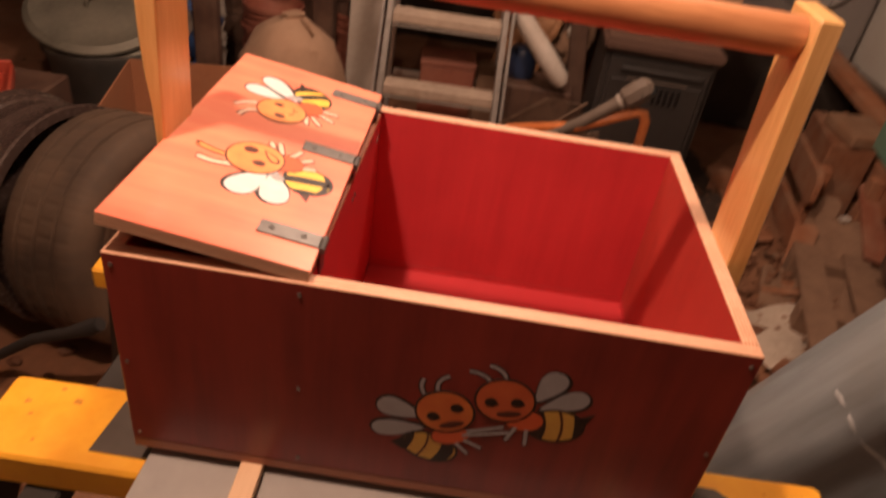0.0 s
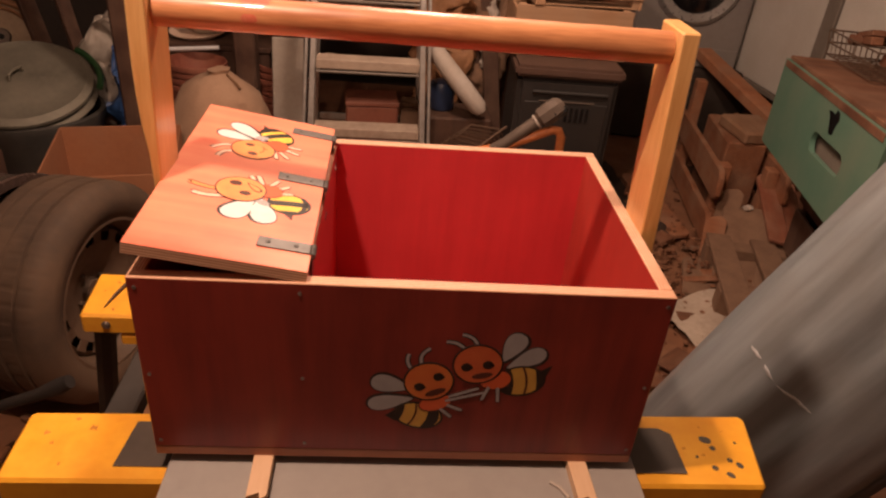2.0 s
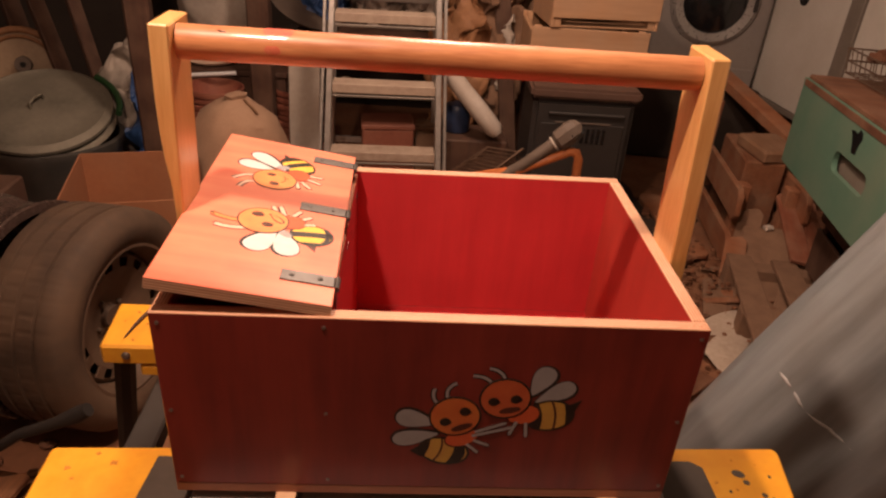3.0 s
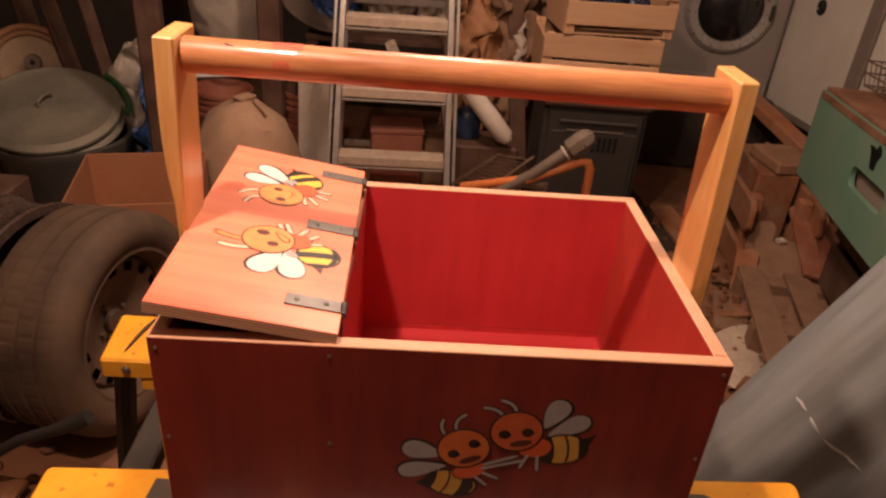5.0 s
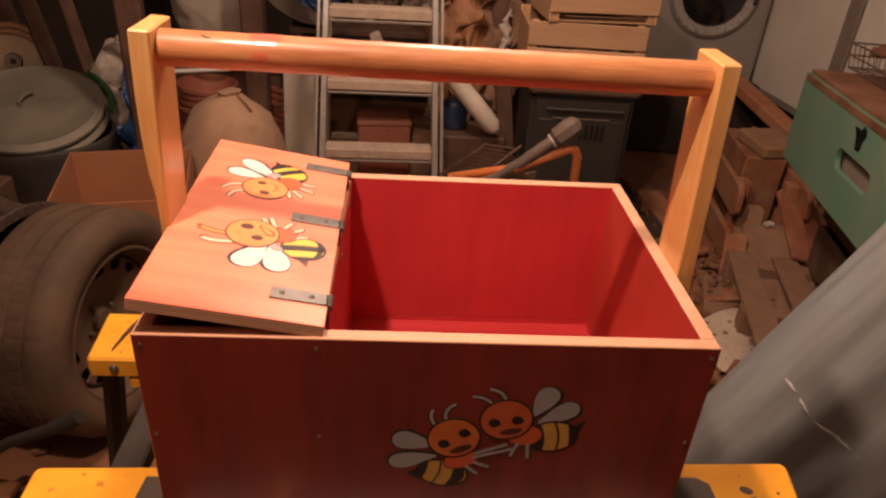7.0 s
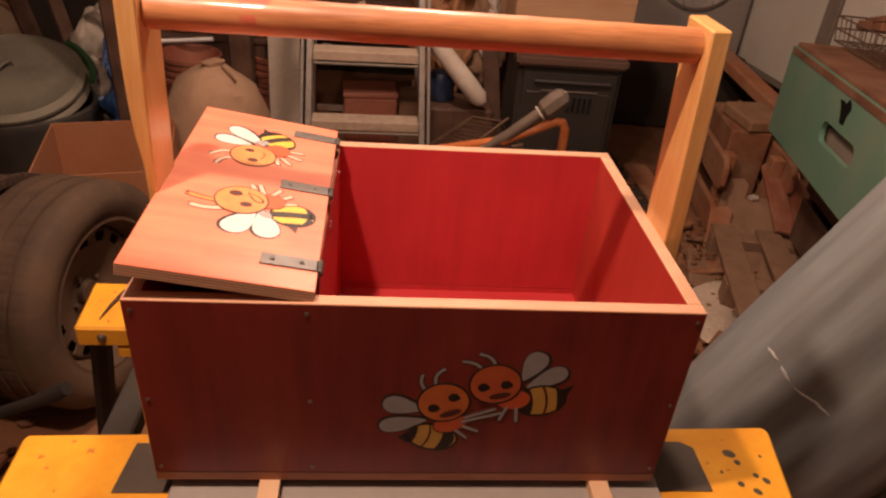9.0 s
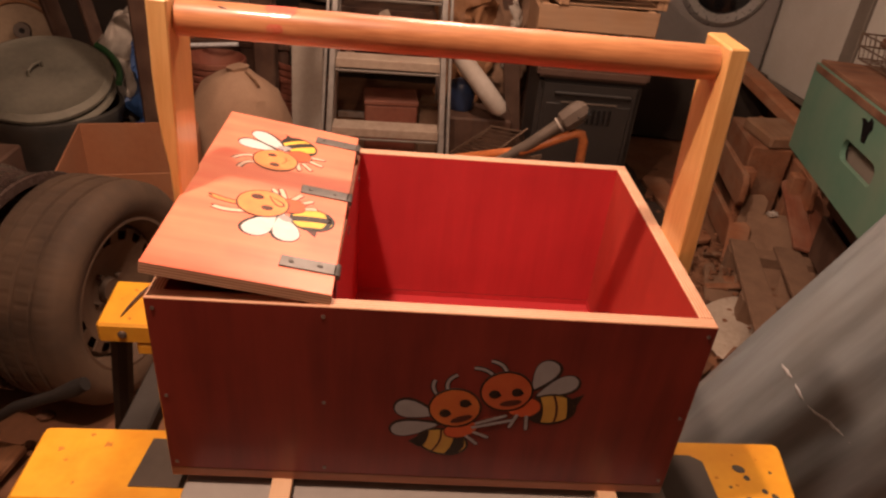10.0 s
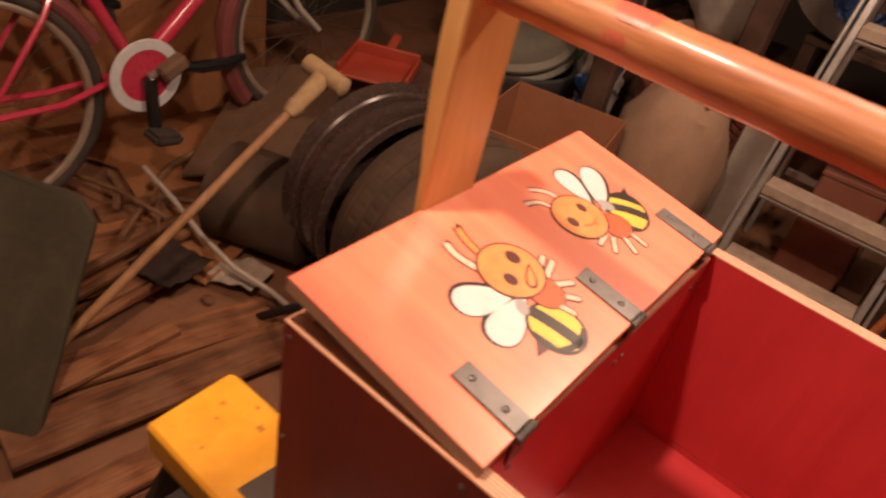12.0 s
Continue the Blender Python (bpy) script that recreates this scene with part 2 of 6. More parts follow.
M["rubber_dark"] = mat("black_enamelled_steel", (0.075, 0.050, 0.042), (0.045, 0.030, 0.026), 6, 0.26, bump=0.04, dust=0.3, dust_colour=(0.10, 0.068, 0.052), coat=0.5)
M["rim"] = mat("dusty_steel_rim", (0.135, 0.092, 0.064), (0.075, 0.050, 0.036), 14, 0.6, 0.2, 0.1, dust=0.5, dust_colour=(0.18, 0.115, 0.072))
M["alu"] = mat("dull_aluminium", (0.52, 0.51, 0.49), (0.34, 0.33, 0.31), 20, 0.36, 0.5, 0.08, dust=0.25, dust_colour=(0.40, 0.32, 0.25))
M["tread"] = mat("dusty_ladder_tread", (0.44, 0.35, 0.28), (0.25, 0.18, 0.135), 22, 0.7, 0.0, 0.3, dust=0.6, dust_colour=(0.48, 0.39, 0.30))
M["galv"] = mat("grey_galvanised_steel", (0.225, 0.212, 0.168), (0.115, 0.107, 0.083), 5, 0.62, 0.3, 0.1, dust=0.4, dust_colour=(0.24, 0.218, 0.168))
M["bucketdark"] = mat("dark_dusty_metal", (0.085, 0.085, 0.08), (0.05, 0.05, 0.048), 9, 0.6, 0.3, 0.1, dust=0.4, dust_colour=(0.16, 0.13, 0.1))
M["green"] = mat("green_plastic_hose", (0.022, 0.10, 0.030), (0.014, 0.06, 0.02), 20, 0.5, dust=0.3, dust_colour=(0.07, 0.09, 0.04))
M["carton"] = mat("brown_cardboard", (0.40, 0.165, 0.075), (0.31, 0.12, 0.052), 6, 0.85, bump=0.1, dust=0.2)
M["sack"] = mat("tan_burlap", (0.46, 0.30, 0.20), (0.34, 0.21, 0.135), 9, 0.95, bump=0.4, fine=160, dust=0.2)
# near-black brown for the two sheets that stand in for shade
M["shade_sheet"] = mat("dark_brown_shade", (0.045, 0.026, 0.017), (0.022, 0.013, 0.009), 7, 0.9, bump=0.4)
M["cream"] = mat("dirty_cream_casting", (0.42, 0.31, 0.20), (0.26, 0.18, 0.115), 9, 0.6, bump=0.15, dust=0.3, dust_colour=(0.24, 0.17, 0.11))
M["earth"] = mat("crumbled_earth", (0.25, 0.115, 0.060), (0.14, 0.060, 0.031), 12, 0.95, bump=0.5)
M["cardsheet"] = mat("faded_orange_cardboard", (0.42, 0.185, 0.070), (0.27, 0.108, 0.042), 5, 0.85, bump=0.15, dust=0.3, dust_colour=(0.20, 0.10, 0.055))
M["darkblue"] = mat("dark_blue_enamel", (0.018, 0.045, 0.12), (0.012, 0.028, 0.075), 12, 0.4, dust=0.3, dust_colour=(0.05, 0.045, 0.05))
M["stain_side"] = wood("brick_red_stained_plywood", (0.50, 0.062, 0.044), (0.33, 0.032, 0.024), "z", 0.5, 5, 0.15, 0.06, contrast=0.9)
M["greycloth"] = mat("grey_white_woven_bag", (0.44, 0.40, 0.35), (0.32, 0.28, 0.24), 6, 0.8, bump=0.3, dust=0.25)
M["cloth_brown"] = mat("brown_cloth", (0.22, 0.13, 0.08), (0.13, 0.075, 0.045), 7, 0.95, bump=0.4)
M["cloth_tan"] = mat("tan_leather", (0.33, 0.165, 0.075), (0.20, 0.092, 0.042), 7, 0.7, bump=0.3)
M["white"] = mat("off_white_plastic", (0.54, 0.49, 0.44), (0.42, 0.37, 0.32), 8, 0.5, dust=0.25)
M["blue"] = mat("blue_plastic_bag", (0.04, 0.10, 0.26), (0.025, 0.06, 0.17), 10, 0.4, bump=0.2)
M["pot"] = mat("terracotta_red_plastic", (0.29, 0.085, 0.05), (0.19, 0.052, 0.033), 10, 0.65, dust=0.25)
M["darkplastic"] = mat("dark_grey_plastic", (0.028, 0.026, 0.025), (0.019, 0.017, 0.016), 8, 0.55, bump=0.05, dust=0.3, dust_colour=(0.055, 0.042, 0.034))
M["brownlid"] = mat("dusty_brown_lid", (0.115, 0.062, 0.043), (0.075, 0.04, 0.028), 8, 0.75, dust=0.2, dust_colour=(0.13, 0.08, 0.058))
M["orange"] = mat("orange_painted_tube", (0.68, 0.20, 0.045), (0.42, 0.11, 0.03), 30, 0.45, dust=0.3)
M["greyhead"] = mat("grey_coupling", (0.16, 0.125, 0.10), (0.09, 0.07, 0.056), 16, 0.6, dust=0.3, dust_colour=(0.16, 0.11, 0.08))
M["washer"] = mat("silver_grey_enamel", (0.27, 0.25, 0.235), (0.22, 0.20, 0.19), 4, 0.4, dust=0.25, dust_colour=(0.24, 0.20, 0.17))
M["chrome"] = mat("silver_plastic_ring", (0.44, 0.42, 0.40), (0.34, 0.32, 0.30), 12, 0.3, 0.5)
M["black"] = mat("black_gloss", (0.015, 0.015, 0.016), (0.01, 0.01, 0.011), 12, 0.2, coat=0.5)
M["laminate"] = mat("white_laminate", (0.64, 0.62, 0.57), (0.56, 0.54, 0.49), 3, 0.45, dust=0.35, dust_colour=(0.46, 0.42, 0.35))
M["trim"] = mat("grey_brown_trim", (0.22, 0.19, 0.16), (0.16, 0.135, 0.11), 12, 0.6)
M["mint"] = mat("mint_green_paint", (0.118, 0.245, 0.180), (0.088, 0.19, 0.138), 5, 0.55, bump=0.06, dust=0.4, dust_colour=(0.19, 0.20, 0.145))
M["wire"] = mat("rusty_wire", (0.20, 0.13, 0.09), (0.12, 0.08, 0.055), 30, 0.6, 0.6)
M["film"] = mat("grey_polythene_film", (0.285, 0.325, 0.350), (0.138, 0.156, 0.164), 6, 0.34, bump=0.3, dust=0.3, dust_colour=(0.22, 0.205, 0.18), fine=40, coat=0.2, stretch=(1, 1, 0.14))
M["creased"] = mat("pale_film_crease", (0.50, 0.51, 0.52), (0.36, 0.37, 0.38), 30, 0.3, coat=0.3)
M["paper"] = mat("dirty_paper", (0.54, 0.46, 0.38), (0.36, 0.285, 0.22), 9, 0.9, bump=0.2)
M["pink"] = mat("pink_bicycle_enamel", (0.62, 0.035, 0.095), (0.52, 0.028, 0.08), 10, 0.3, coat=0.4, dust=0.15)
M["mauve"] = mat("dusty_mauve_mudguard", (0.24, 0.055, 0.065), (0.17, 0.036, 0.045), 10, 0.35, coat=0.2, dust=0.25)
M["tyreblack"] = mat("bicycle_tyre", (0.04, 0.034, 0.03), (0.025, 0.02, 0.018), 20, 0.8, dust=0.4, dust_colour=(0.14, 0.1, 0.07))
M["steel"] = mat("bright_steel", (0.55, 0.52, 0.48), (0.4, 0.37, 0.34), 20, 0.3, 0.9)
M["palerim"] = mat("dusty_pale_steel", (0.50, 0.42, 0.34), (0.34, 0.27, 0.21), 14, 0.45, 0.4, dust=0.3, dust_colour=(0.34, 0.25, 0.17))
M["olive"] = mat("olive_grey_slab", (0.065, 0.055, 0.031), (0.026, 0.022, 0.013), 9, 0.9, bump=0.5, dust=0.4, dust_colour=(0.078, 0.066, 0.040))
M["redplastic"] = mat("red_plastic", (0.40, 0.045, 0.022), (0.3, 0.032, 0.016), 12, 0.4, dust=0.2)
M["broomstick"] = wood("tan_broom_stick", (0.46, 0.25, 0.115), (0.27, 0.135, 0.06), "z", 0.6, 20, dust=0.2, contrast=1.3)
M["stick"] = wood("worn_broom_stick", (0.25, 0.128, 0.06), (0.12, 0.06, 0.03), "z", 0.7, 20, dust=0.3, contrast=1.4)
M["bristle"] = mat("straw_bristles", (0.50, 0.35, 0.19), (0.34, 0.22, 0.11), 20, 0.9, bump=0.5)
M["clearbag"] = mat("cloudy_plastic_bag", (0.42, 0.36, 0.31), (0.26, 0.21, 0.18), 14, 0.3, bump=0.4, dust=0.2)


# ---- mesh helpers ----
def thing(name, place, label, category, group="", kind="", turn=(0, 0, 0)):
    ob = new(name)
    ob.empty_display_size = 0.05
    ob.matrix_world = pose(*place, *turn)
    return tagged(ob, label, category, group, kind)


def part(name, bm, material, parent=None, label="", smooth=False, crease=40):
    me = bpy.data.meshes.new(name)
    bmesh.ops.recalc_face_normals(bm, faces=bm.faces)
    bm.to_mesh(me)
    bm.free()
    for m in material if isinstance(material, (list, tuple)) else [material]:
        me.materials.append(m)
    if smooth:
        me.polygons.foreach_set("use_smooth", [True] * len(me.polygons))
        me.set_sharp_from_angle(angle=radians(crease))
    ob = new(name, me)
    if parent:
        ob.parent = parent
    if label:
        ob["label"] = label
    return ob


def single(name, bm, material, place, label, category, group="", kind="", turn=(0, 0, 0), smooth=False, crease=40):
    ob = part(name, bm, material, None, "", smooth, crease)
    ob.matrix_world = pose(*place, *turn)
    return tagged(ob, label, category, group, kind)


def box(sx, sy, sz, at=(0, 0, 0), turn=(0, 0, 0), bevel=0.003, bm=None, index=0, segments=1):
    """A bevelled block; at is its centre."""
    own = bmesh.new()
    bmesh.ops.create_cube(own, size=1.0, matrix=Matrix.Diagonal((sx, sy, sz, 1)))
    if bevel:
        bmesh.ops.bevel(own, geom=own.edges[:], offset=min(bevel, sx / 3, sy / 3, sz / 3), segments=segments, affect="EDGES")
    for f in own.faces:
        f.material_index = index
    own.transform(pose(*at, *turn))
    return join(bm, own)


def join(bm, own):
    if bm is None:
        return own
    me = bpy.data.meshes.new("tmp")
    own.to_mesh(me)
    own.free()
    bm.from_mesh(me)
    bpy.data.meshes.remove(me)
    return bm


def lathe(profile, segments=32, at=(0, 0, 0), turn=(0, 0, 0), bm=None, index=0):
    """Turns (radius, height) pairs about z."""
    own = bmesh.new()
    rings = []
    for r, z in profile:
        if r < 1e-5:
            rings.append([own.verts.new((0, 0, z))])
        else:
            rings.append([own.verts.new((r * math.cos(2 * math.pi * i / segments), r * math.sin(2 * math.pi * i / segments), z)) for i in range(segments)])
    for a, b in zip(rings, rings[1:]):
        for i in range(segments):
            j = (i + 1) % segments
            vs = [a[i % len(a)], a[j % len(a)], b[j % len(b)], b[i % len(b)]]
            vs = list(dict.fromkeys(vs))
            if len(vs) > 2:
                own.faces.new(vs)
    for f in own.faces:
        f.material_index = index
    own.transform(pose(*at, *turn))
    return join(bm, own)


def tube(points, r, segments=10, bm=None, index=0, loop=False, ends=True):
    """A round bar along points; r a number or one for each point."""
    own = bmesh.new()
    pts = [Vector(p) for p in points]
    n = len(pts)
    rs = r if isinstance(r, (list, tuple)) else [r] * n
    rings, side = [], None
    for k, p in enumerate(pts):
        if loop:
            d = pts[(k + 1) % n] - pts[k - 1]
        else:
            d = pts[min(k + 1, n - 1)] - pts[max(k - 1, 0)]
        d.normalize()
        if side is None:
            side = d.orthogonal().normalized()
        side = (side - d * side.dot(d)).normalized()
        up = d.cross(side)
        rings.append([own.verts.new(p + (side * math.cos(2 * math.pi * i / segments) + up * math.sin(2 * math.pi * i / segments)) * rs[k]) for i in range(segments)])
    pairs = list(zip(rings, rings[1:])) + ([(rings[-1], rings[0])] if loop else [])
    for a, b in pairs:
        for i in range(segments):
            j = (i + 1) % segments
            own.faces.new((a[i], a[j], b[j], b[i]))
    if ends and not loop:
        own.faces.new(rings[0][::-1])
        own.faces.new(rings[-1])
    for f in own.faces:
        f.material_index = index
    return join(bm, own)


def ring(radius, r, at=(0, 0, 0), turn=(0, 0, 0), n=32, segments=8, bm=None, index=0, start=0, stop=360):
    m = pose(*at, *turn)
    whole = stop - start >= 360
    k = n if whole else n + 1
    pts = [m @ Vector((radius * math.cos(radians(start + (stop - start) * i / n)), radius * math.sin(radians(start + (stop - start) * i / n)), 0)) for i in range(k)]
    return tube(pts, r, segments, bm, index, whole)


def slab(outline, thick, at=(0, 0, 0), turn=(0, 0, 0), bevel=0.0, bm=None, index=0):
    """A flat plate: an outline in x, y, from z = 0 to z = thick."""
    own = bmesh.new()
    f = own.faces.new([own.verts.new((x, y, 0)) for x, y in outline])
    up = bmesh.ops.extrude_face_region(own, geom=[f])
    bmesh.ops.translate(own, verts=[v for v in up["geom"] if isinstance(v, bmesh.types.BMVert)], vec=(0, 0, thick))
    if bevel:
        bmesh.ops.bevel(own, geom=own.edges[:], offset=bevel, segments=1, affect="EDGES")
    for f in own.faces:
        f.material_index = index
    own.transform(pose(*at, *turn))
    return join(bm, own)


def crumple(bm, amount, scale, seed=0):
    """Pushes the vertices about by smooth noise, for cloth, bags and rough lumps."""
    for v in bm.verts:
        v.co += noise.noise_vector(v.co * scale + Vector((seed * 7.1, seed * 3.3, seed))) * amount
    return bm


def lump(rx, ry, rz, amount=0.12, scale=3.0, seed=0, detail=3, flat=True):
    """A soft bag-like body standing on z = 0."""
    bm = bmesh.new()
    bmesh.ops.create_icosphere(bm, subdivisions=detail, radius=1)
    for v in bm.verts:
        v.co = Vector((v.co.x * rx, v.co.y * ry, v.co.z * rz + rz))
    crumple(bm, amount * max(rx, rz), scale / max(rx, rz), seed)
    if flat:
        for v in bm.verts:
            v.co.z = max(v.co.z, 0)
    return bm


def ellipse(cx, cy, a, b, tilt=0, n=28):
    c, s = math.cos(radians(tilt)), math.sin(radians(tilt))
    return [(cx + a * math.cos(2 * math.pi * i / n) * c - b * math.sin(2 * math.pi * i / n) * s,
             cy + a * math.cos(2 * math.pi * i / n) * s + b * math.sin(2 * math.pi * i / n) * c) for i in range(n)]


def petal(x0, y0, x1, y1, w, n=24):
    """A drop shape from its point (x0, y0) to its round end (x1, y1), w wide."""
    d = Vector((x1 - x0, y1 - y0))
    ln = d.length
    d.normalize()
    q = Vector((-d.y, d.x))
    out = []
    for i in range(n):
        a = 2 * math.pi * i / n
        u = 0.5 - 0.5 * math.cos(a)
        h = math.sin(a) * (0.25 + 0.75 * u) * w / 1.5
        p = Vector((x0, y0)) + d * ln * u + q * h
        out.append((p.x, p.y))
    return out


def stroke(points, w):
    """A painted line of width w through points, with rounded bends."""
    pts = [Vector(p) for p in points]
    left, right = [], []
    for k, p in enumerate(pts):
        d = (pts[min(k + 1, len(pts) - 1)] - pts[max(k - 1, 0)]).normalized()
        q = Vector((-d.y, d.x)) * w / 2
        left.append(p + q)
        right.append(p - q)
    return [(p.x, p.y) for p in left + right[::-1]]


def arc(p0, p1, p2, n=7):
    """Points of a curve from p0 to p2 drawn towards p1."""
    return [tuple((1 - t) ** 2 * Vector(p0) + 2 * t * (1 - t) * Vector(p1) + t * t * Vector(p2)) for t in (i / n for i in range(n + 1))]


def grow(outline, d):
    out = []
    n = len(outline)
    area = sum(outline[i][0] * outline[(i + 1) % n][1] - outline[(i + 1) % n][0] * outline[i][1] for i in range(n))
    for i in range(n):
        a, b = Vector(outline[i - 1]), Vector(outline[(i + 1) % n])
        t = (b - a)
        t = t.normalized() if t.length > 1e-9 else Vector((1, 0))
        q = Vector((t.y, -t.x)) * (1 if area > 0 else -1)
        p = Vector(outline[i]) + q * d
        out.append((p.x, p.y))
    return out


# ---- the room ----
def setting(name, bm, material, label, category, place=(0, 0, 0)):
    return single(name, bm, material, place, label, category, kind="structure")


X0, X1, Y0, Y1, TOP = -2.6, 3.3, -2.2, 3.95, 2.45


def ground():
    bm = bmesh.new()
    bmesh.ops.create_grid(bm, x_segments=120, y_segments=120, size=1)
    for v in bm.verts:
        x, y = v.co.x * (X1 - X0) / 2, v.co.y * (Y1 - Y0) / 2
        h = noise.noise(Vector((x * 2.2, y * 2.2, 0))) * 0.010 + noise.noise(Vector((x * 9, y * 9, 3))) * 0.005
        v.co = Vector((x, y, min(h, 0.012) - 0.008))
    return setting("floor", bm, M["floor"], "brown trodden earth floor with dust and litter", "floor", ((X0 + X1) / 2, (Y0 + Y1) / 2, 0))


ground()
W = 0.15
setting("wall_north", box(X1 - X0 + 2 * W, W, TOP + 0.2), M["wall"], "very dark plaster wall behind the clutter", "wall", ((X0 + X1) / 2, Y1 + W / 2, TOP / 2 - 0.05))
# unseen wall, paler than the others to bounce fill onto the box front
setting("wall_south", box(X1 - X0 + 2 * W, W, TOP + 0.2), M["bounce_wall"], "unseen grey wall that bounces light onto the box front", "wall", ((X0 + X1) / 2, Y0 - W / 2, TOP / 2 - 0.05))
setting("wall_west", box(W, Y1 - Y0, TOP + 0.2), M["wall"], "very dark plaster wall", "wall", (X0 - W / 2, (Y0 + Y1) / 2, TOP / 2 - 0.05))
setting("wall_east", box(W, Y1 - Y0, TOP + 0.2), M["wall"], "very dark plaster wall", "wall", (X1 + W / 2, (Y0 + Y1) / 2, TOP / 2 - 0.05))
# unseen ceiling, its grey set for the bounce it gives
setting("ceiling", box(X1 - X0 + 2 * W, Y1 - Y0 + 2 * W, 0.12), M["ceiling"], "unseen grey ceiling that bounces the lamp light", "ceiling", ((X0 + X1) / 2, (Y0 + Y1) / 2, TOP + 0.11))

for x, y, s, rz in ((-0.728, 2.05, 0.088, 6), (-0.38, 2.42, 0.09, -4)):
    single("timber_post", box(s, s * 0.8, TOP + 0.05, bevel=0.008), M["oldtimber"], (x, y, (TOP + 0.05) / 2 - 0.01),
           "dark old square timber post from floor to ceiling", "post", "timber posts", "structure", (0, 0, rz))


# ---- the red box on the bench ----
LEN, DEEP, BASE, RIM, PLY = 0.55, 0.378, 0.80, 1.04, 0.015


def screw_bm(r=0.0022, h=0.001):
    bm = lathe([(0, h * 0.6), (r * 0.4, h * 0.7), (r * 0.45, h), (r, h * 0.6), (r, -0.001)], 12)
    return bm


def panel(name, sx, sy, sz, at, parent, edge, inside="stain_lit"):
    """A plywood panel, stained on its faces (lit tone inside), with the raw plies bare along its top."""
    bm = box(sx, sy, sz, bevel=0.0012)
    for f in bm.faces:
        out = Vector(at) - Vector((LEN / 2, DEEP / 2, at[2]))
        f.material_index = 1 if f.normal.z > 0.3 else (0 if f.normal.dot(out) > 0.02 else 2)
    ob = part(name, bm, [M["stain"], M[edge], M[inside]], parent)
    ob.location = at
    return ob


def painted(name, layers, parent, place, turn, label):
    """Flat painted figures: outlines in millimetres, paint and coat number."""
    bm = None
    names = []
    for outline, paint, level in layers:
        if paint not in names:
            names.append(paint)
        bm = slab([(x / 1000, y / 1000) for x, y in outline], 0.0003 + 0.00008 * level, (0, 0, -0.0002), (0, 0, 0), 0, bm, names.index(paint))
    ob = part(name, bm, [M[n] for n in names], parent, label)
    ob.matrix_local = pose(*place, *turn)
    return ob


def inked(outline, paint, level, ink="p_black", w=1.6):
    return [(grow(outline, w), ink, level), (outline, paint, level + 1)]


def wing(x0, y0, x1, y1, w, paint, ink, level=0):
    """A broad wing: a petal with a heavy drawn edge that thickens along one side."""
    a = petal(x0, y0, x1, y1, w)
    d = Vector((y1 - y0, x0 - x1)).normalized() * 1.3
    return [([(x + d.x, y + d.y) for x, y in grow(a, 2.4)], ink, level), (a, paint, level + 1)]


def band(cx, cy, a, b, tilt, u0, u1, bow=0.1, n=8):
    """A stripe across an ellipse, from u0 to u1 of its long half, its ends bowed."""
    c, s_ = math.cos(radians(tilt)), math.sin(radians(tilt))
    us = [u0 + (u1 - u0) * k / n for k in range(n + 1)]
    h = [math.sqrt(max(1 - u * u, 0.0004)) for u in us]
    pts = [(u, -q) for u, q in zip(us, h)]
    pts += [(u1 + bow * (1 - v * v) * (abs(u1) < 0.99), v * h[-1]) for v in (-0.6, -0.2, 0.2, 0.6)]
    pts += [(u, q) for u, q in zip(us[::-1], h[::-1])]
    pts += [(u0 + bow * (1 - v * v) * (abs(u0) < 0.99), v * h[0]) for v in (0.6, 0.2, -0.2, -0.6)]
    return [(cx + x * a * c - y * b * s_, cy + x * a * s_ + y * b * c) for x, y in pts]


def finger(p0, p1, w, paint, ink, level):
    """A short blunt limb with a drawn edge."""
    mid = ((p0[0] + p1[0]) / 2, (p0[1] + p1[1]) / 2)
    return [(stroke([p0, mid, p1], w + 2.6), ink, level), (stroke([p0, mid, p1], w), paint, level + 1),
            (ellipse(p1[0], p1[1], w / 2 + 1.2, w / 2 + 1.2, 0, 14), ink, level), (ellipse(p1[0], p1[1], w / 2, w / 2, 0, 14), paint, level + 1)]


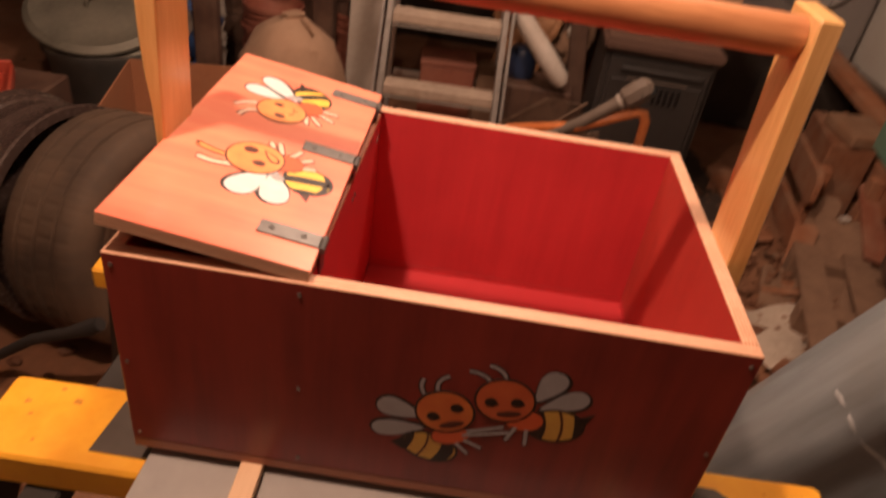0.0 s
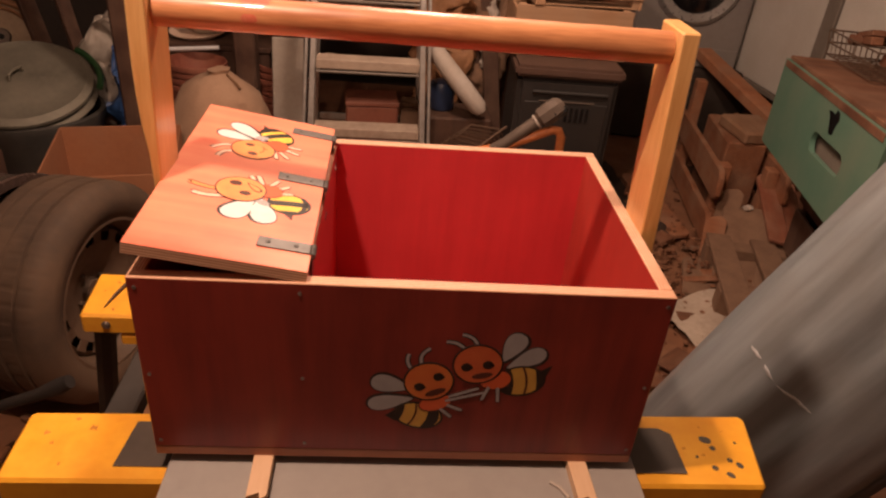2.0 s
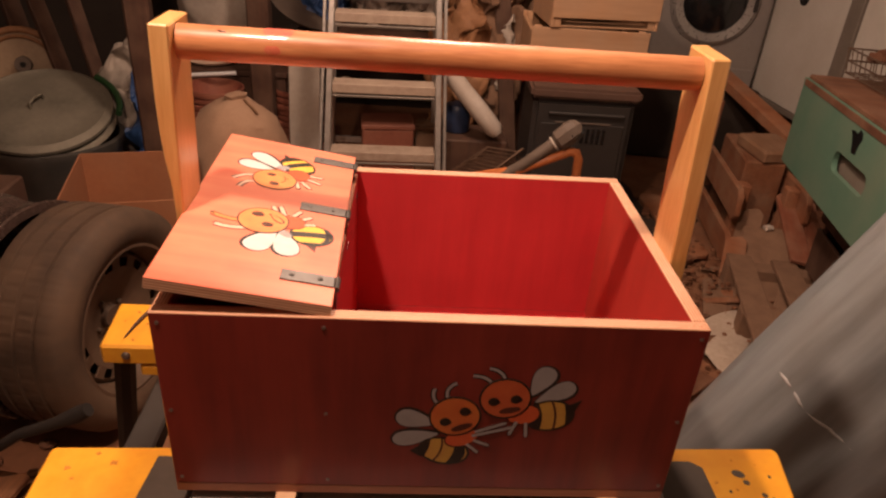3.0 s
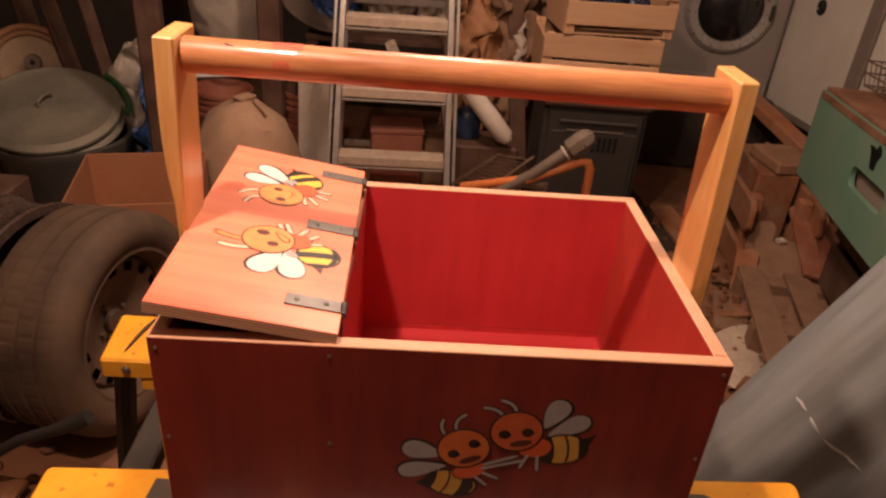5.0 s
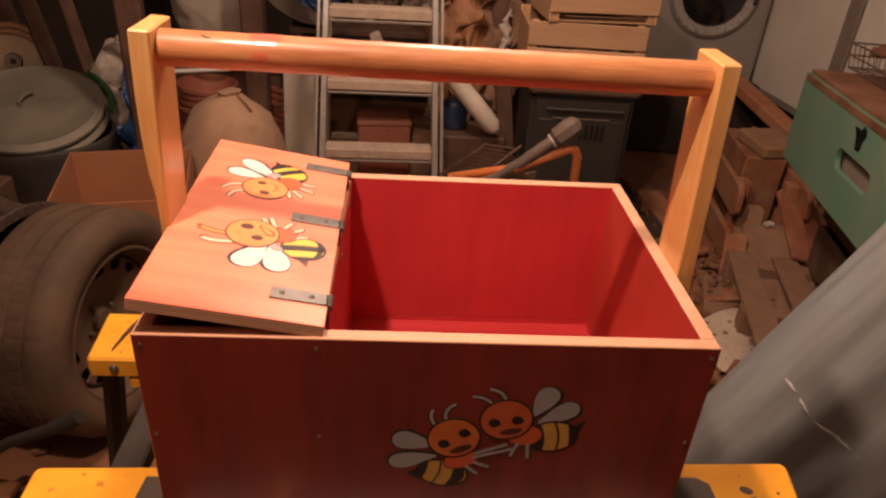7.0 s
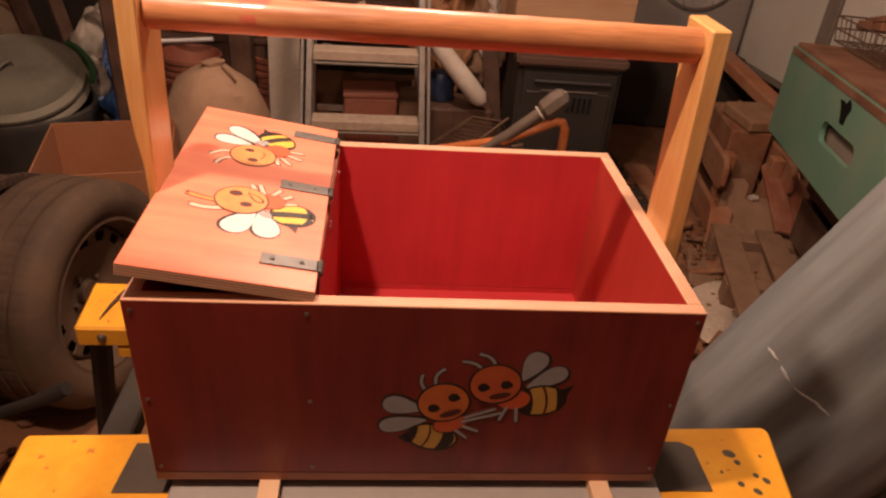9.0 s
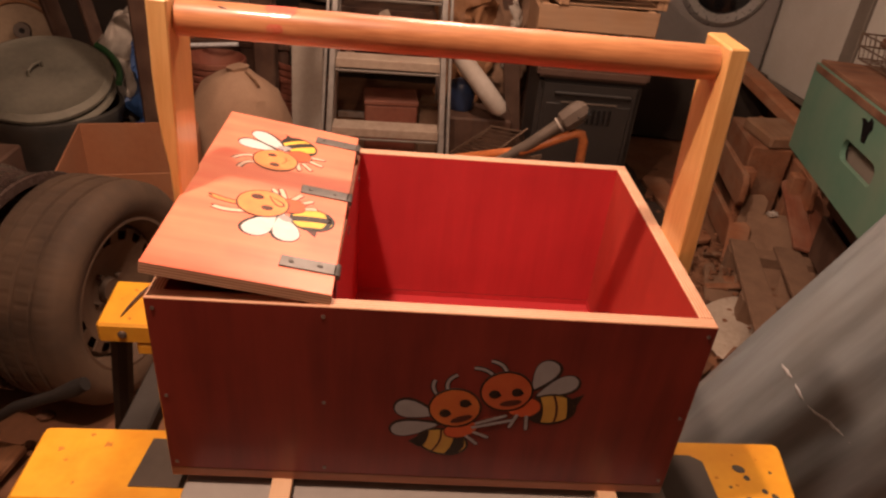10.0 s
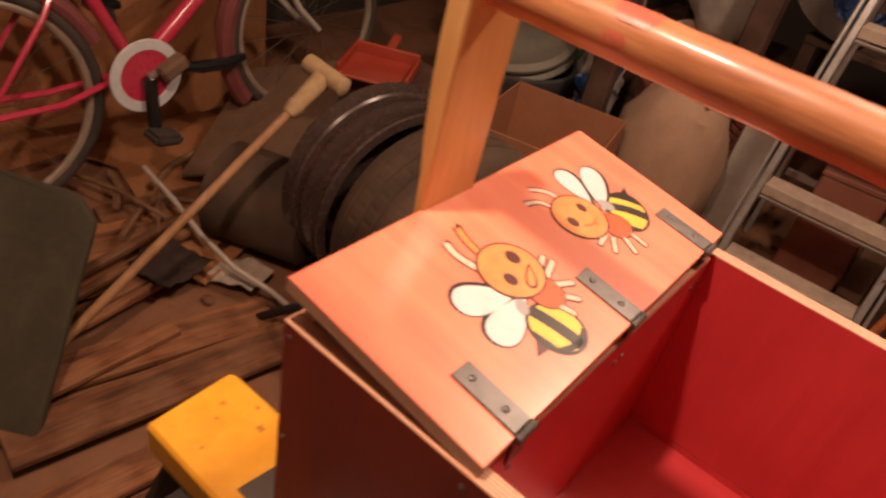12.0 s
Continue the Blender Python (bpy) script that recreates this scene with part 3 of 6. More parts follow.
def front_pair():
    """Two striped winged figures side by side."""
    a = []
    for p0, p1, p2 in (((285, 133), (274, 144), (279, 156)), ((294, 140), (287, 156), (301, 164)),
                       ((339, 162), (333, 174), (317, 174)), ((351, 166), (349, 182), (333, 184))):
        a += [(stroke(arc(p0, p1, p2), 6.4), "p_black", 0), (stroke(arc(p0, p1, p2), 3.2), "p_grey", 1)]
    for p0, p1, w in (((283, 108), (240, 118), 25), ((286, 94), (237, 83), 22), ((380, 150), (396, 187), 25), ((385, 141), (424, 165), 23)):
        a += wing(*p0, *p1, w, "p_grey", "p_black")
    # striped bodies
    a += inked(ellipse(293, 69, 26, 17, -14), "p_ochre", 2, w=2.6)
    a += [(band(293, 69, 26, 17, -14, 0.28, 0.80, 0.12), "p_black", 5), (band(293, 69, 26, 17, -14, -0.30, -0.22, 0.12), "p_brown", 5), (band(293, 69, 26, 17, -14, -1.0, -0.72, 0.06), "p_black", 5)]
    a += inked(ellipse(402, 123, 25, 19, 8), "p_ochre", 2, w=2.6)
    a += [(band(402, 123, 25, 19, 8, -0.92, -0.42, 0.12), "p_black", 5), (band(402, 123, 25, 19, 8, 0.10, 0.20, 0.12), "p_brown", 5), (band(402, 123, 25, 19, 8, 0.66, 1.0, 0.04), "p_black", 5)]
    a += [([(268, 78), (256, 68), (268, 60), (275, 64)], "p_black", 2), ([(418, 136), (434, 146), (426, 122)], "p_black", 2)]
    a += inked(ellipse(311, 89, 18, 11, 22), "p_red", 6, "p_brown", 1.4)
    a += inked(ellipse(374, 124, 17, 13, 10), "p_red", 6, "p_brown", 1.4)
    for p0, p1 in (((325, 98), (356, 111)), ((322, 92), (362, 105)), ((324, 86), (340, 79)), ((317, 80), (329, 69)), ((368, 114), (362, 96)), ((378, 113), (380, 94))):
        a += finger(p0, p1, 3.4, "p_grey", "p_brown", 7)
    a += inked(ellipse(302, 119, 25.8, 25, 8), "p_tan", 9, "p_black", 2.2)
    a += inked(ellipse(353, 145, 25.6, 25, 0), "p_deep", 9, "p_black", 2.2)
    for x, y in ((292, 111.5), (312, 126.5), (341, 141), (364, 145)):
        a.append((ellipse(x, y, 5.8, 5.6), "p_black", 12))
        a.append((ellipse(x + 4.2, y - 0.4, 3.0, 2.0, -10), "p_black", 12))
    a.append((ellipse(310, 104.5, 12, 4.2, 24), "p_brown", 12))
    a.append((ellipse(359, 130, 11.5, 4.0, 14), "p_brown", 12))
    return a


def lid_figures():
    a = []
    # the one towards the back
    for p0, p1, p2 in (((56, 257), (42, 262), (31, 241)), ((57, 241), (44, 240), (42, 221))):
        a += [(stroke(arc(p0, p1, p2), 7.4), "p_brown", 0), (stroke(arc(p0, p1, p2), 4.2), "p_pale", 1)]
    for p0, p1, w in (((75, 284), (28, 294), 25), ((88, 288), (41, 330), 26)):
        a += wing(*p0, *p1, w, "p_white", "p_black")
    a += inked(ellipse(101, 310, 25, 19, -52), "p_yellow", 2, w=2.6)
    a += [(band(101, 310, 25, 19, -52, -0.95, -0.55, -0.08), "p_black", 5), (band(101, 310, 25, 19, -52, -0.20, 0.22, -0.10), "p_black", 5), (band(101, 310, 25, 19, -52, 0.84, 1.0, -0.02), "p_black", 5)]
    a += [([(82, 326), (79, 341), (94, 328)], "p_black", 1)]
    a += [(ellipse(84, 296, 9, 6, 20), "p_grey", 6)]
    a += inked(ellipse(106, 280, 14, 15, 20), "p_red", 6, "p_brown", 1.4)
    for p0, p1 in (((116, 284), (135, 283)), ((115, 274), (134, 265)), ((112, 262), (123, 248)), ((106, 258), (110, 243))):
        a += finger(p0, p1, 4.4, "p_pale", "p_brown", 5)
    a += inked(ellipse(79, 256, 26, 27, 0), "p_orange", 8, "p_brown", 1.8)
    a += [(ellipse(73, 268, 5.6, 4.4), "p_brown", 11), (ellipse(80, 243, 6.2, 5.0), "p_brown", 11), (stroke(arc((88, 249), (95, 257), (89, 268)), 1.8), "p_red", 11), (stroke([(91, 262), (95, 263)], 1.6), "p_red", 11)]
    # the one towards the front
    for p0, p1, p2, fill in (((64, 137), (48, 133), (28, 142), "p_orange"), ((74, 124), (50, 113), (36, 120), "p_pale")):
        a += [(stroke(arc(p0, p1, p2), 9.4), "p_brown", 0), (stroke(arc(p0, p1, p2), 5.8), fill, 1), ([(p2[0] + 2, p2[1] + 5), (p2[0] - 3, p2[1] + 2), (p2[0] + 3, p2[1] - 4)], "p_brown", 1)]
    for p0, p1, w in (((101, 126), (80, 78), 30), ((107, 131), (121, 77), 29)):
        a += wing(*p0, *p1, w, "p_white", "p_black")
    a += inked(ellipse(140, 128, 22, 21, 10), "p_yellow", 2, w=2.8)
    stripes = ((-0.26, 0.26, 6), (-1.0, -0.80, 2))
    for u0, u1, bow in stripes:
        a.append((band(140, 128, 21, 22, 100, u0, u1, bow / 100), "p_black", 5))
    a += [(stroke(arc((154, 146), (163, 130), (154, 112)), 5.5), "p_black", 5)]
    a += [([(134, 108), (147, 93), (148, 110)], "p_brown", 1)]
    a += [(ellipse(112, 121, 8, 5, -30), "p_grey", 6)]
    a += inked(ellipse(114, 150, 16, 15), "p_red", 6, "p_brown", 1.4)
    for p0, p1 in (((97, 165), (90, 180)), ((105, 164), (98, 183)), ((113, 162), (121, 178)), ((120, 155), (134, 168)), ((124, 147), (140, 152))):
        a += finger(p0, p1, 4.8, "p_pale", "p_brown", 5)
    a += inked(ellipse(84, 144, 27, 28), "p_orange", 8, "p_brown", 1.8)
    a += [(ellipse(76, 156, 7.2, 5.8), "p_brown", 11), (ellipse(90, 135, 6.4, 5.2), "p_brown", 11), (petal(88, 162, 106, 143, 11), "p_brown", 11), (petal(90, 160, 104.5, 144.5, 7.0), "p_orange", 12)]
    return a


def centre(outline):
    return sum(p[0] for p in outline) / len(outline), sum(p[1] for p in outline) / len(outline)


def carry_box():
    t = thing("wooden_box", (0, 0, BASE), "red-stained plywood box with a pine handle and half lid", "box")
    base_z, top = 0.0125, RIM - BASE
    h = top - base_z
    mid = base_z + h / 2
    # a thin floor sheet let into a frame of ply strips under the walls
    bottom = part("bottom", box(LEN - 2 * PLY, DEEP - 2 * PLY, 0.004, bevel=0.0), M["stain_floor"], t)
    bottom.location = (LEN / 2, DEEP / 2, 0.002)
    for wide, place in (((LEN - 0.0006, PLY - 0.0006), (LEN / 2, PLY / 2)), ((LEN - 0.0006, PLY - 0.0006), (LEN / 2, DEEP - PLY / 2)),
                        ((PLY - 0.0006, DEEP - 2 * PLY), (PLY / 2, DEEP / 2)), ((PLY - 0.0006, DEEP - 2 * PLY), (LEN - PLY / 2, DEEP / 2))):
        bm = box(*wide, 0.0125, bevel=0.0004)
        inward = Vector((LEN / 2 - place[0], DEEP / 2 - place[1], 0))
        for f in bm.faces:
            f.material_index = 1 if f.normal.dot(inward) > 0.001 else 0
        strip = part("base_strip", bm, [M["ply_dark"], M["stain_lit"]], t)
        strip.location = (*place, 0.00625)
    front = panel("front_panel", LEN, PLY, h, (LEN / 2, PLY / 2, mid), t, "edge_y")
    panel("back_panel", LEN, PLY, h, (LEN / 2, DEEP - PLY / 2, mid), t, "edge_y")
    side = DEEP - 2 * PLY
    panel("side_panel", PLY, side, h, (PLY / 2, DEEP / 2, mid), t, "edge_x")
    panel("side_panel", PLY, side, h, (LEN - PLY / 2, DEEP / 2, mid), t, "edge_x", "stain_side")
    panel("partition", 0.012, side, h + 0.004, (0.1665, DEEP / 2, mid - 0.006), t, "ply_dark")
    pair = front_pair()
    for first in (True, False):
        some = [l for l in pair if (centre(l[0])[0] < 312 or (centre(l[0])[0] < 346 and centre(l[0])[1] < 115)) == first]
        painted("painted_figure", some, front, (-LEN / 2, -PLY / 2, -mid), (90, 0, 0), "painted orange and yellow striped winged figure")
    for x, z in ((0.0075, 0.228), (0.0075, 0.118), (0.0075, 0.022), (0.1665, 0.228), (0.1665, 0.118), (0.1665, 0.022), (0.5425, 0.228), (0.5425, 0.118), (0.5425, 0.022)):
        s = part("screw", screw_bm(), M["screw"], front)
        s.matrix_local = pose(x - LEN / 2, -PLY / 2, z - mid, 90)
    for y in (0.034, 0.046, 0.19, 0.202, 0.338, 0.350):
        s = part("screw", screw_bm(0.003), M["screw"], t)
        s.matrix_local = pose(0.1725, y, top - 0.03, 0, 90, 0)
    # lid, tilted a little open
    lid_w, lid_t = 0.179, 0.013
    bm = box(lid_w - 0.004, DEEP + 0.005, lid_t, (lid_w / 2 + 0.002, DEEP / 2 + 0.0035, -lid_t / 2), bevel=0.0006)
    for f in bm.faces:
        f.material_index = 0 if abs(f.normal.z) > 0.7 else 1
    lid = part("lid", bm, [M["lid"], M["edge_l"]], t, "salmon-stained plywood lid propped slightly open")
    lid.matrix_local = pose(-0.002, -0.001, 0.2800, 0, 9.3, 1.0)
    for first in (True, False):
        some = [l for l in lid_figures() if (centre(l[0])[1] < 200) == first]
        painted("painted_figure", some, lid, (0.0045, 0.004, 0), (0, 0, 0), "painted orange and yellow striped winged figure")
    for v in (0.043, 0.199, 0.3465):
        bm = box(0.054, 0.019, 0.0016, (0.1505, v, 0.0009), bevel=0.0005)
        for u in (0.1345, 0.163):
            own = screw_bm(0.0027, 0.0012)
            own.transform(pose(u, v, 0.0017))
            join(bm, own)
        for k in range(5):
            own = lathe([(0, -0.0019), (0.0034, -0.0019), (0.0034, 0.0019), (0, 0.0019)], 12, (0.1805, v - 0.008 + k * 0.004, -0.0015), (90, 0, 0))
            join(bm, own)
        join(bm, box(0.0014, 0.019, 0.026, (0.1815, v, -0.016), (0, -9, 0), 0.0004))
        part("hinge", bm, M["hinge"], lid, "zinc-plated strap hinge")
    # uprights, leaning in a little, and the round bar between them
    for x, lean in ((-0.0105, 2.1), (LEN + 0.0105, -2.1)):
        o = 0.00975
        if x < 0:
            edge = [(-o, 0.404), (-o, 0.335), (-o + 0.0012, 0.30), (-o + 0.004, 0.265), (-o + 0.0085, 0.235), (-o + 0.0105, 0.20), (-o + 0.011, 0.0)]
        else:
            edge = [(-o, 0.40), (-o, 0.0)]
        bm = slab([(o, 0.0), (o, 0.404 if x < 0 else 0.40)] + edge, 0.066, (0, 0.033, 0), (90, 0, 0), bevel=0.0016)
        p = part("upright", bm, M["pine"], t, "varnished pine upright")
        p.matrix_local = pose(x + (-0.005 if x < 0 else 0.005), 0.165, 0.075, 0, lean, 0)
    bm = None
    n = 40
    pts = [(0.009 + (LEN - 0.018) * i / n, 0.161, 0.4570 - 0.0045 * i / n) for i in range(n + 1)]
    bar = part("handle_bar", tube(pts, [0.0175 + 0.0002 * math.sin(i * 1.7) for i in range(n + 1)], 28), M["dowel"], t, "round varnished beech bar", smooth=True)
    for x0, length, a0, a1 in ((0.094, 0.030, 38, 112), (0.096, 0.016, -12, 16)):
        bm = bmesh.new()
        rows = []
        for i in range(9):
            row = []
            for k in range(13):
                a = radians(a0 + (a1 - a0) * k / 12)
                end = 1 - 0.45 * (2 * k / 12 - 1) ** 2
                x = x0 + length * (i / 8 - 0.5) * end + length / 2 + 0.0016 * noise.noise(Vector((i * 0.7, k * 0.9, a0)))
                row.append(bm.verts.new((x, 0.161 - 0.01785 * math.cos(a), 0.4562 + 0.01785 * math.sin(a))))
            rows.append(row)
        for p, q in zip(rows, rows[1:]):
            for k in range(12):
                bm.faces.new((p[k], p[k + 1], q[k + 1], q[k]))
        part("stain_mark", bm, M["pinkstain"], bar, "pinkish paint smear", smooth=True)
    part("dark_nick", tube([(0.050, 0.1525, 0.4720), (0.054, 0.151, 0.4713), (0.059, 0.1505, 0.4707)], [0.0004, 0.0010, 0.0004], 6), M["p_brown"], bar, "small dark nick in the wood")
    return t


M["edge_y"] = plies("plywood_edge_front")
M["edge_x"] = plies("plywood_edge_side")
M["edge_x"].node_tree.nodes["Wave Texture"].bands_direction = "X"
M["edge_l"] = plies("plywood_edge_lid")
M["edge_l"].node_tree.nodes["Wave Texture"].bands_direction = "Z"
carry_box()


# ---- the workbench ----
def workbench():
    t = thing("workbench", (0.29, 0.17, 0), "folding workbench with scuffed yellow jaws and dark steel legs", "workbench")

    def put(ob):
        ob.location = Vector(ob.location) - Vector((0.29, 0.17, 0))
        return ob

    jaw = [(-0.175, -0.020), (0.727, -0.012), (0.748, 0.104), (0.741, 0.112), (-0.174, 0.088), (-0.180, 0.083)]
    front = put(part("front_jaw", slab(jaw, 0.045, (0, 0, 0.73), bevel=0.004), M["yellow"], t, "yellow painted jaw with scuffs and black spots"))
    for x0, x1, y0, y1 in ((-0.053, 0.10, 0.002, 0.073), (0.45, 0.632, 0.006, 0.082)):
        part("grip_plate", slab([(x0, y0), (x1, y0), (x1, y1 - 0.01), (x1 - 0.014, y1), (x0 + 0.006, y1)], 0.002, (0, 0, 0.7745)), M["blackplate"], front, "worn black plate")
    for x, y, r in ((0.676, 0.064, 0.006), (0.681, 0.05, 0.004), (0.696, 0.030, 0.0035), (0.706, 0.022, 0.004), (0.672, 0.017, 0.004), (0.688, 0.006, 0.004), (0.655, 0.035, 0.0022), (0.715, 0.06, 0.002)):
        bm = slab(ellipse(x, y, r, r * random.uniform(0.7, 1.5), random.uniform(0, 90), 12), 0.0006, (0, 0, 0.7748))
        part("paint_spot", bm, M["blackplate"], front, "black paint spot")
    chips = random.Random(17)
    for k in range(6):
        x, y, r = chips.uniform(-0.168, -0.03), chips.uniform(-0.014, 0.080), chips.uniform(0.0012, 0.0048)
        bm = slab([(x + r * chips.uniform(0.5, 1.6) * math.cos(a * 0.7), y + r * chips.uniform(0.5, 1.4) * math.sin(a * 0.7)) for a in range(9)], 0.0005, (0, 0, 0.7748))
        part("paint_chip", bm, M["rust"], front, "rusty paint chip")
    for k in range(5):
        x, y, r = chips.uniform(0.640, 0.725), chips.uniform(-0.008, 0.098), chips.uniform(0.0008, 0.0030)
        bm = slab([(x + r * chips.uniform(0.5, 1.6) * math.cos(a * 0.7), y + r * chips.uniform(0.5, 1.4) * math.sin(a * 0.7)) for a in range(9)], 0.0005, (0, 0, 0.7748))
        part("paint_chip", bm, M["rust"], front, "rusty paint chip")
    rear = [(-0.202, 0.288), (0.52, 0.288), (0.52, 0.402), (-0.212, 0.402)]
    back = put(part("rear_jaw", slab(rear, 0.035, (0, 0, 0.74), bevel=0.004), M["yellow"], t, "yellow painted rear jaw"))
    part("bracket", box(0.034, 0.10, 0.02, (-0.132, 0.340, 0.728), bevel=0.003), M["yellow"], back)
    for x, y, r in ((-0.172, 0.376, 0.0045), (-0.150, 0.345, 0.003), (-0.186, 0.352, 0.0022), (-0.158, 0.304, 0.004)):
        part("paint_chip", slab(ellipse(x, y, r, r * 0.5, 30 * r * 1000, 9), 0.0005, (0, 0, 0.7748)), M["rust"], back, "rusty paint chip")
    bolt = part("bolt", lathe([(0, 0.004), (0.004, 0.004), (0.0065, 0.002), (0.0065, -0.002)], 12), M["screw"], back)
    bolt.matrix_local = pose(-0.165, 0.288, 0.758, 90)
    put(part("guide_rail", box(0.04, 0.44, 0.03, (-0.10, 0.18, 0.712)), M["darksteel"], t))
    put(part("guide_rail", box(0.04, 0.44, 0.03, (0.44, 0.18, 0.712)), M["darksteel"], t))
    for x in (-0.155, 0.66):
        out = -0.195 if x < 0.2 else 0.195
        for y0, y1 in ((0.02, -0.15), (0.325, 0.44)):
            x, out = (-0.185, -0.13) if x < 0.2 and y0 > 0.2 else (x, out)
            put(part("leg", tube([(x, y0, 0.728), (x + out, y1, 0.012)], 0.017, 8), M["legblack"], t, smooth=True))
            put(part("foot", box(0.05, 0.06, 0.02, (x + out, y1, 0.012), bevel=0.005), M["blackplate"], t))
    for x, y, z in ((-0.318, -0.118, 0.13), (-0.292, 0.421, 0.13)):
        put(part("cross_bar", tube([(x, y, z), (0.823, y, z)], 0.012, 8), M["darksteel"], t, smooth=True))
    put(part("step_plate", box(1.06, 0.09, 0.012, (0.252, -0.09, 0.24), (12, 0, 0)), M["darksteel"], t))
    return t


workbench()
single("grey_board", box(0.55, 0.264, 0.012, bevel=0.0015), M["greyboard"], (0.287, 0.078, 0.781), "grey laminated board laid across the workbench jaws", "board")
for x, e in ((0.120, -0.058), (0.487, -0.056)):
    bm = slab([(-0.011, e), (0.002, e + 0.006), (0.004, e - 0.004), (0.011, e + 0.003), (0.011, 0.20), (-0.011, 0.20)], 0.0128, bevel=0.0006)
    crumple(bm, 0.0008, 40, 2)
    single("batten", bm, M["batten"], (x, 0, 0.7872), "narrow raw wood batten under the box", "batten", "battens under the box", turn=(0, 0, 1.2))
bm = tube([(0.452, -0.022, 0.7898), (0.462, -0.030, 0.7903), (0.470, -0.044, 0.7898)], 0.0022, 6)
single("torn_string", bm, M["white"], (0, 0, 0), "short scrap of white string on the board", "string")
single("wood_splinter", tube([(-0.171, 0.306, 0.7775), (-0.166, 0.338, 0.7782), (-0.160, 0.366, 0.7785), (-0.155, 0.390, 0.7775)], [0.0008, 0.0024, 0.0030, 0.0012], 6), M["oldtimber"], (0, 0, 0), "dark splinter lying on the rear jaw", "splinter")


# ---- car wheels ----
def car_wheel(place, turn, rubber, label, rim=True, radius=0.29, half=0.095, tread=True, sipe=0.0008):
    t = thing("car_wheel", place, label, "wheel", "car wheels on the floor", turn=turn)
    R, h, b = radius, half, radius - 0.105
    prof = [(b, -h * 0.72), (b + 0.012, -h * 0.86), (b + 0.05, -h * 0.98), (R - 0.035, -h * 0.95), (R - 0.012, -h * 0.82), (R - 0.002, -h * 0.72)]
    for z0, z1 in ((-0.45, -0.38), (-0.04, 0.04), (0.38, 0.45)) if tread else ():
        prof += [(R, h * (z0 - 0.02)), (R - 0.008, h * z0), (R - 0.008, h * z1), (R, h * (z1 + 0.02))]
    prof += [(R - 0.002, h * 0.72), (R - 0.012, h * 0.82), (R - 0.035, h * 0.95), (b + 0.05, h * 0.98), (b + 0.012, h * 0.86), (b, h * 0.72)]
    if not rim:
        prof += [(b + 0.01, h * 0.6), (R - 0.02, h * 0.5), (R - 0.02, -h * 0.5), (b + 0.01, -h * 0.6), (b, -h * 0.72)]
    bm = lathe(prof, 336)
    for v in bm.verts:
        r = math.hypot(v.co.x, v.co.y)
        k = int(round(math.atan2(v.co.y, v.co.x) / (2 * math.pi / 336))) + (3 if v.co.z > 0 else 0)
        if r > R - 0.02 and k % 7 == 0 and tread:
            cut_in = sipe * (0.6 if abs(v.co.z) > h * 0.46 else 1.0)
            v.co.x, v.co.y = v.co.x * (1 - cut_in / r), v.co.y * (1 - cut_in / r)
    part("tyre", bm, rubber, t, smooth=True)
    if rim:
        bm = lathe([(b + 0.012, -h * 0.86), (b, -h * 0.7), (b - 0.012, -h * 0.3), (b - 0.012, h * 0.3), (b, h * 0.7), (b + 0.012, h * 0.86), (b + 0.004, h * 0.86), (b - 0.016, h * 0.4)], 48)
        lathe([(b - 0.014, h * 0.30), (b - 0.020, h * 0.40), (b - 0.032, h * 0.46)], 48, bm=bm)
        lathe([(0, h * 0.34), (0.03, h * 0.34), (0.034, h * 0.2), (0.055, h * 0.18), (0.085, h * 0.30), (b - 0.072, h * 0.44), (b - 0.056, h * 0.47)], 48, bm=bm)
        for k in range(15):
            own = slab([(b - 0.060, -0.0165), (b - 0.044, -0.0135), (b - 0.028, -0.0185), (b - 0.028, 0.0185), (b - 0.044, 0.0135), (b - 0.060, 0.0165)], 0.004, (0, 0, h * 0.46 - 0.002))
            own.transform(pose(0, 0, 0, 0, 0, k * 24))
            join(bm, own)
        part("rim", bm, M["rim"], t, smooth=True)
        for k in range(4):
            a = math.radians(k * 90 + 20)
            ob = part("wheel_bolt", lathe([(0, 0.012), (0.007, 0.012), (0.009, 0), (0.009, -0.004)], 6), M["rim"], t)
            ob.location = (0.05 * math.cos(a), 0.05 * math.sin(a), h * 0.19)
    return t


car_wheel((-0.567, 1.034, 0.302), (0, 87.5, -14), M["rubber"], "dusty worn brown car tyre on a steel rim, standing upright", True, 0.30, 0.121, sipe=0.0020)


def bare_rim():
    t = thing("bare_rim", (-0.802, 1.072, 0.302), "bare glossy black steel rim standing between the tyre and a mat", "wheel rim", turn=(0, 87.5, -14))
    h = 0.104
    prof = [(0.268, -h), (0.292, -h), (0.295, -h + 0.006), (0.293, -h + 0.014), (0.287, -h + 0.022), (0.285, -0.052), (0.279, -0.046), (0.277, -0.02), (0.281, -0.014), (0.281, 0.004), (0.277, 0.010),
            (0.279, 0.046), (0.285, 0.052), (0.287, h - 0.022), (0.293, h - 0.014), (0.295, h - 0.006), (0.292, h), (0.268, h), (0.262, 0.05), (0.258, 0.0), (0.262, -0.05), (0.268, -h)]
    part("barrel", lathe(prof, 72), M["rubber_dark"], t, smooth=True)
    part("disc", lathe([(0.04, 0.03), (0.13, 0.055), (0.21, 0.03), (0.258, 0.006), (0.258, -0.002), (0.21, 0.022), (0.13, 0.047), (0.04, 0.022), (0.04, 0.03)], 48), M["rubber_dark"], t, smooth=True)
    return t


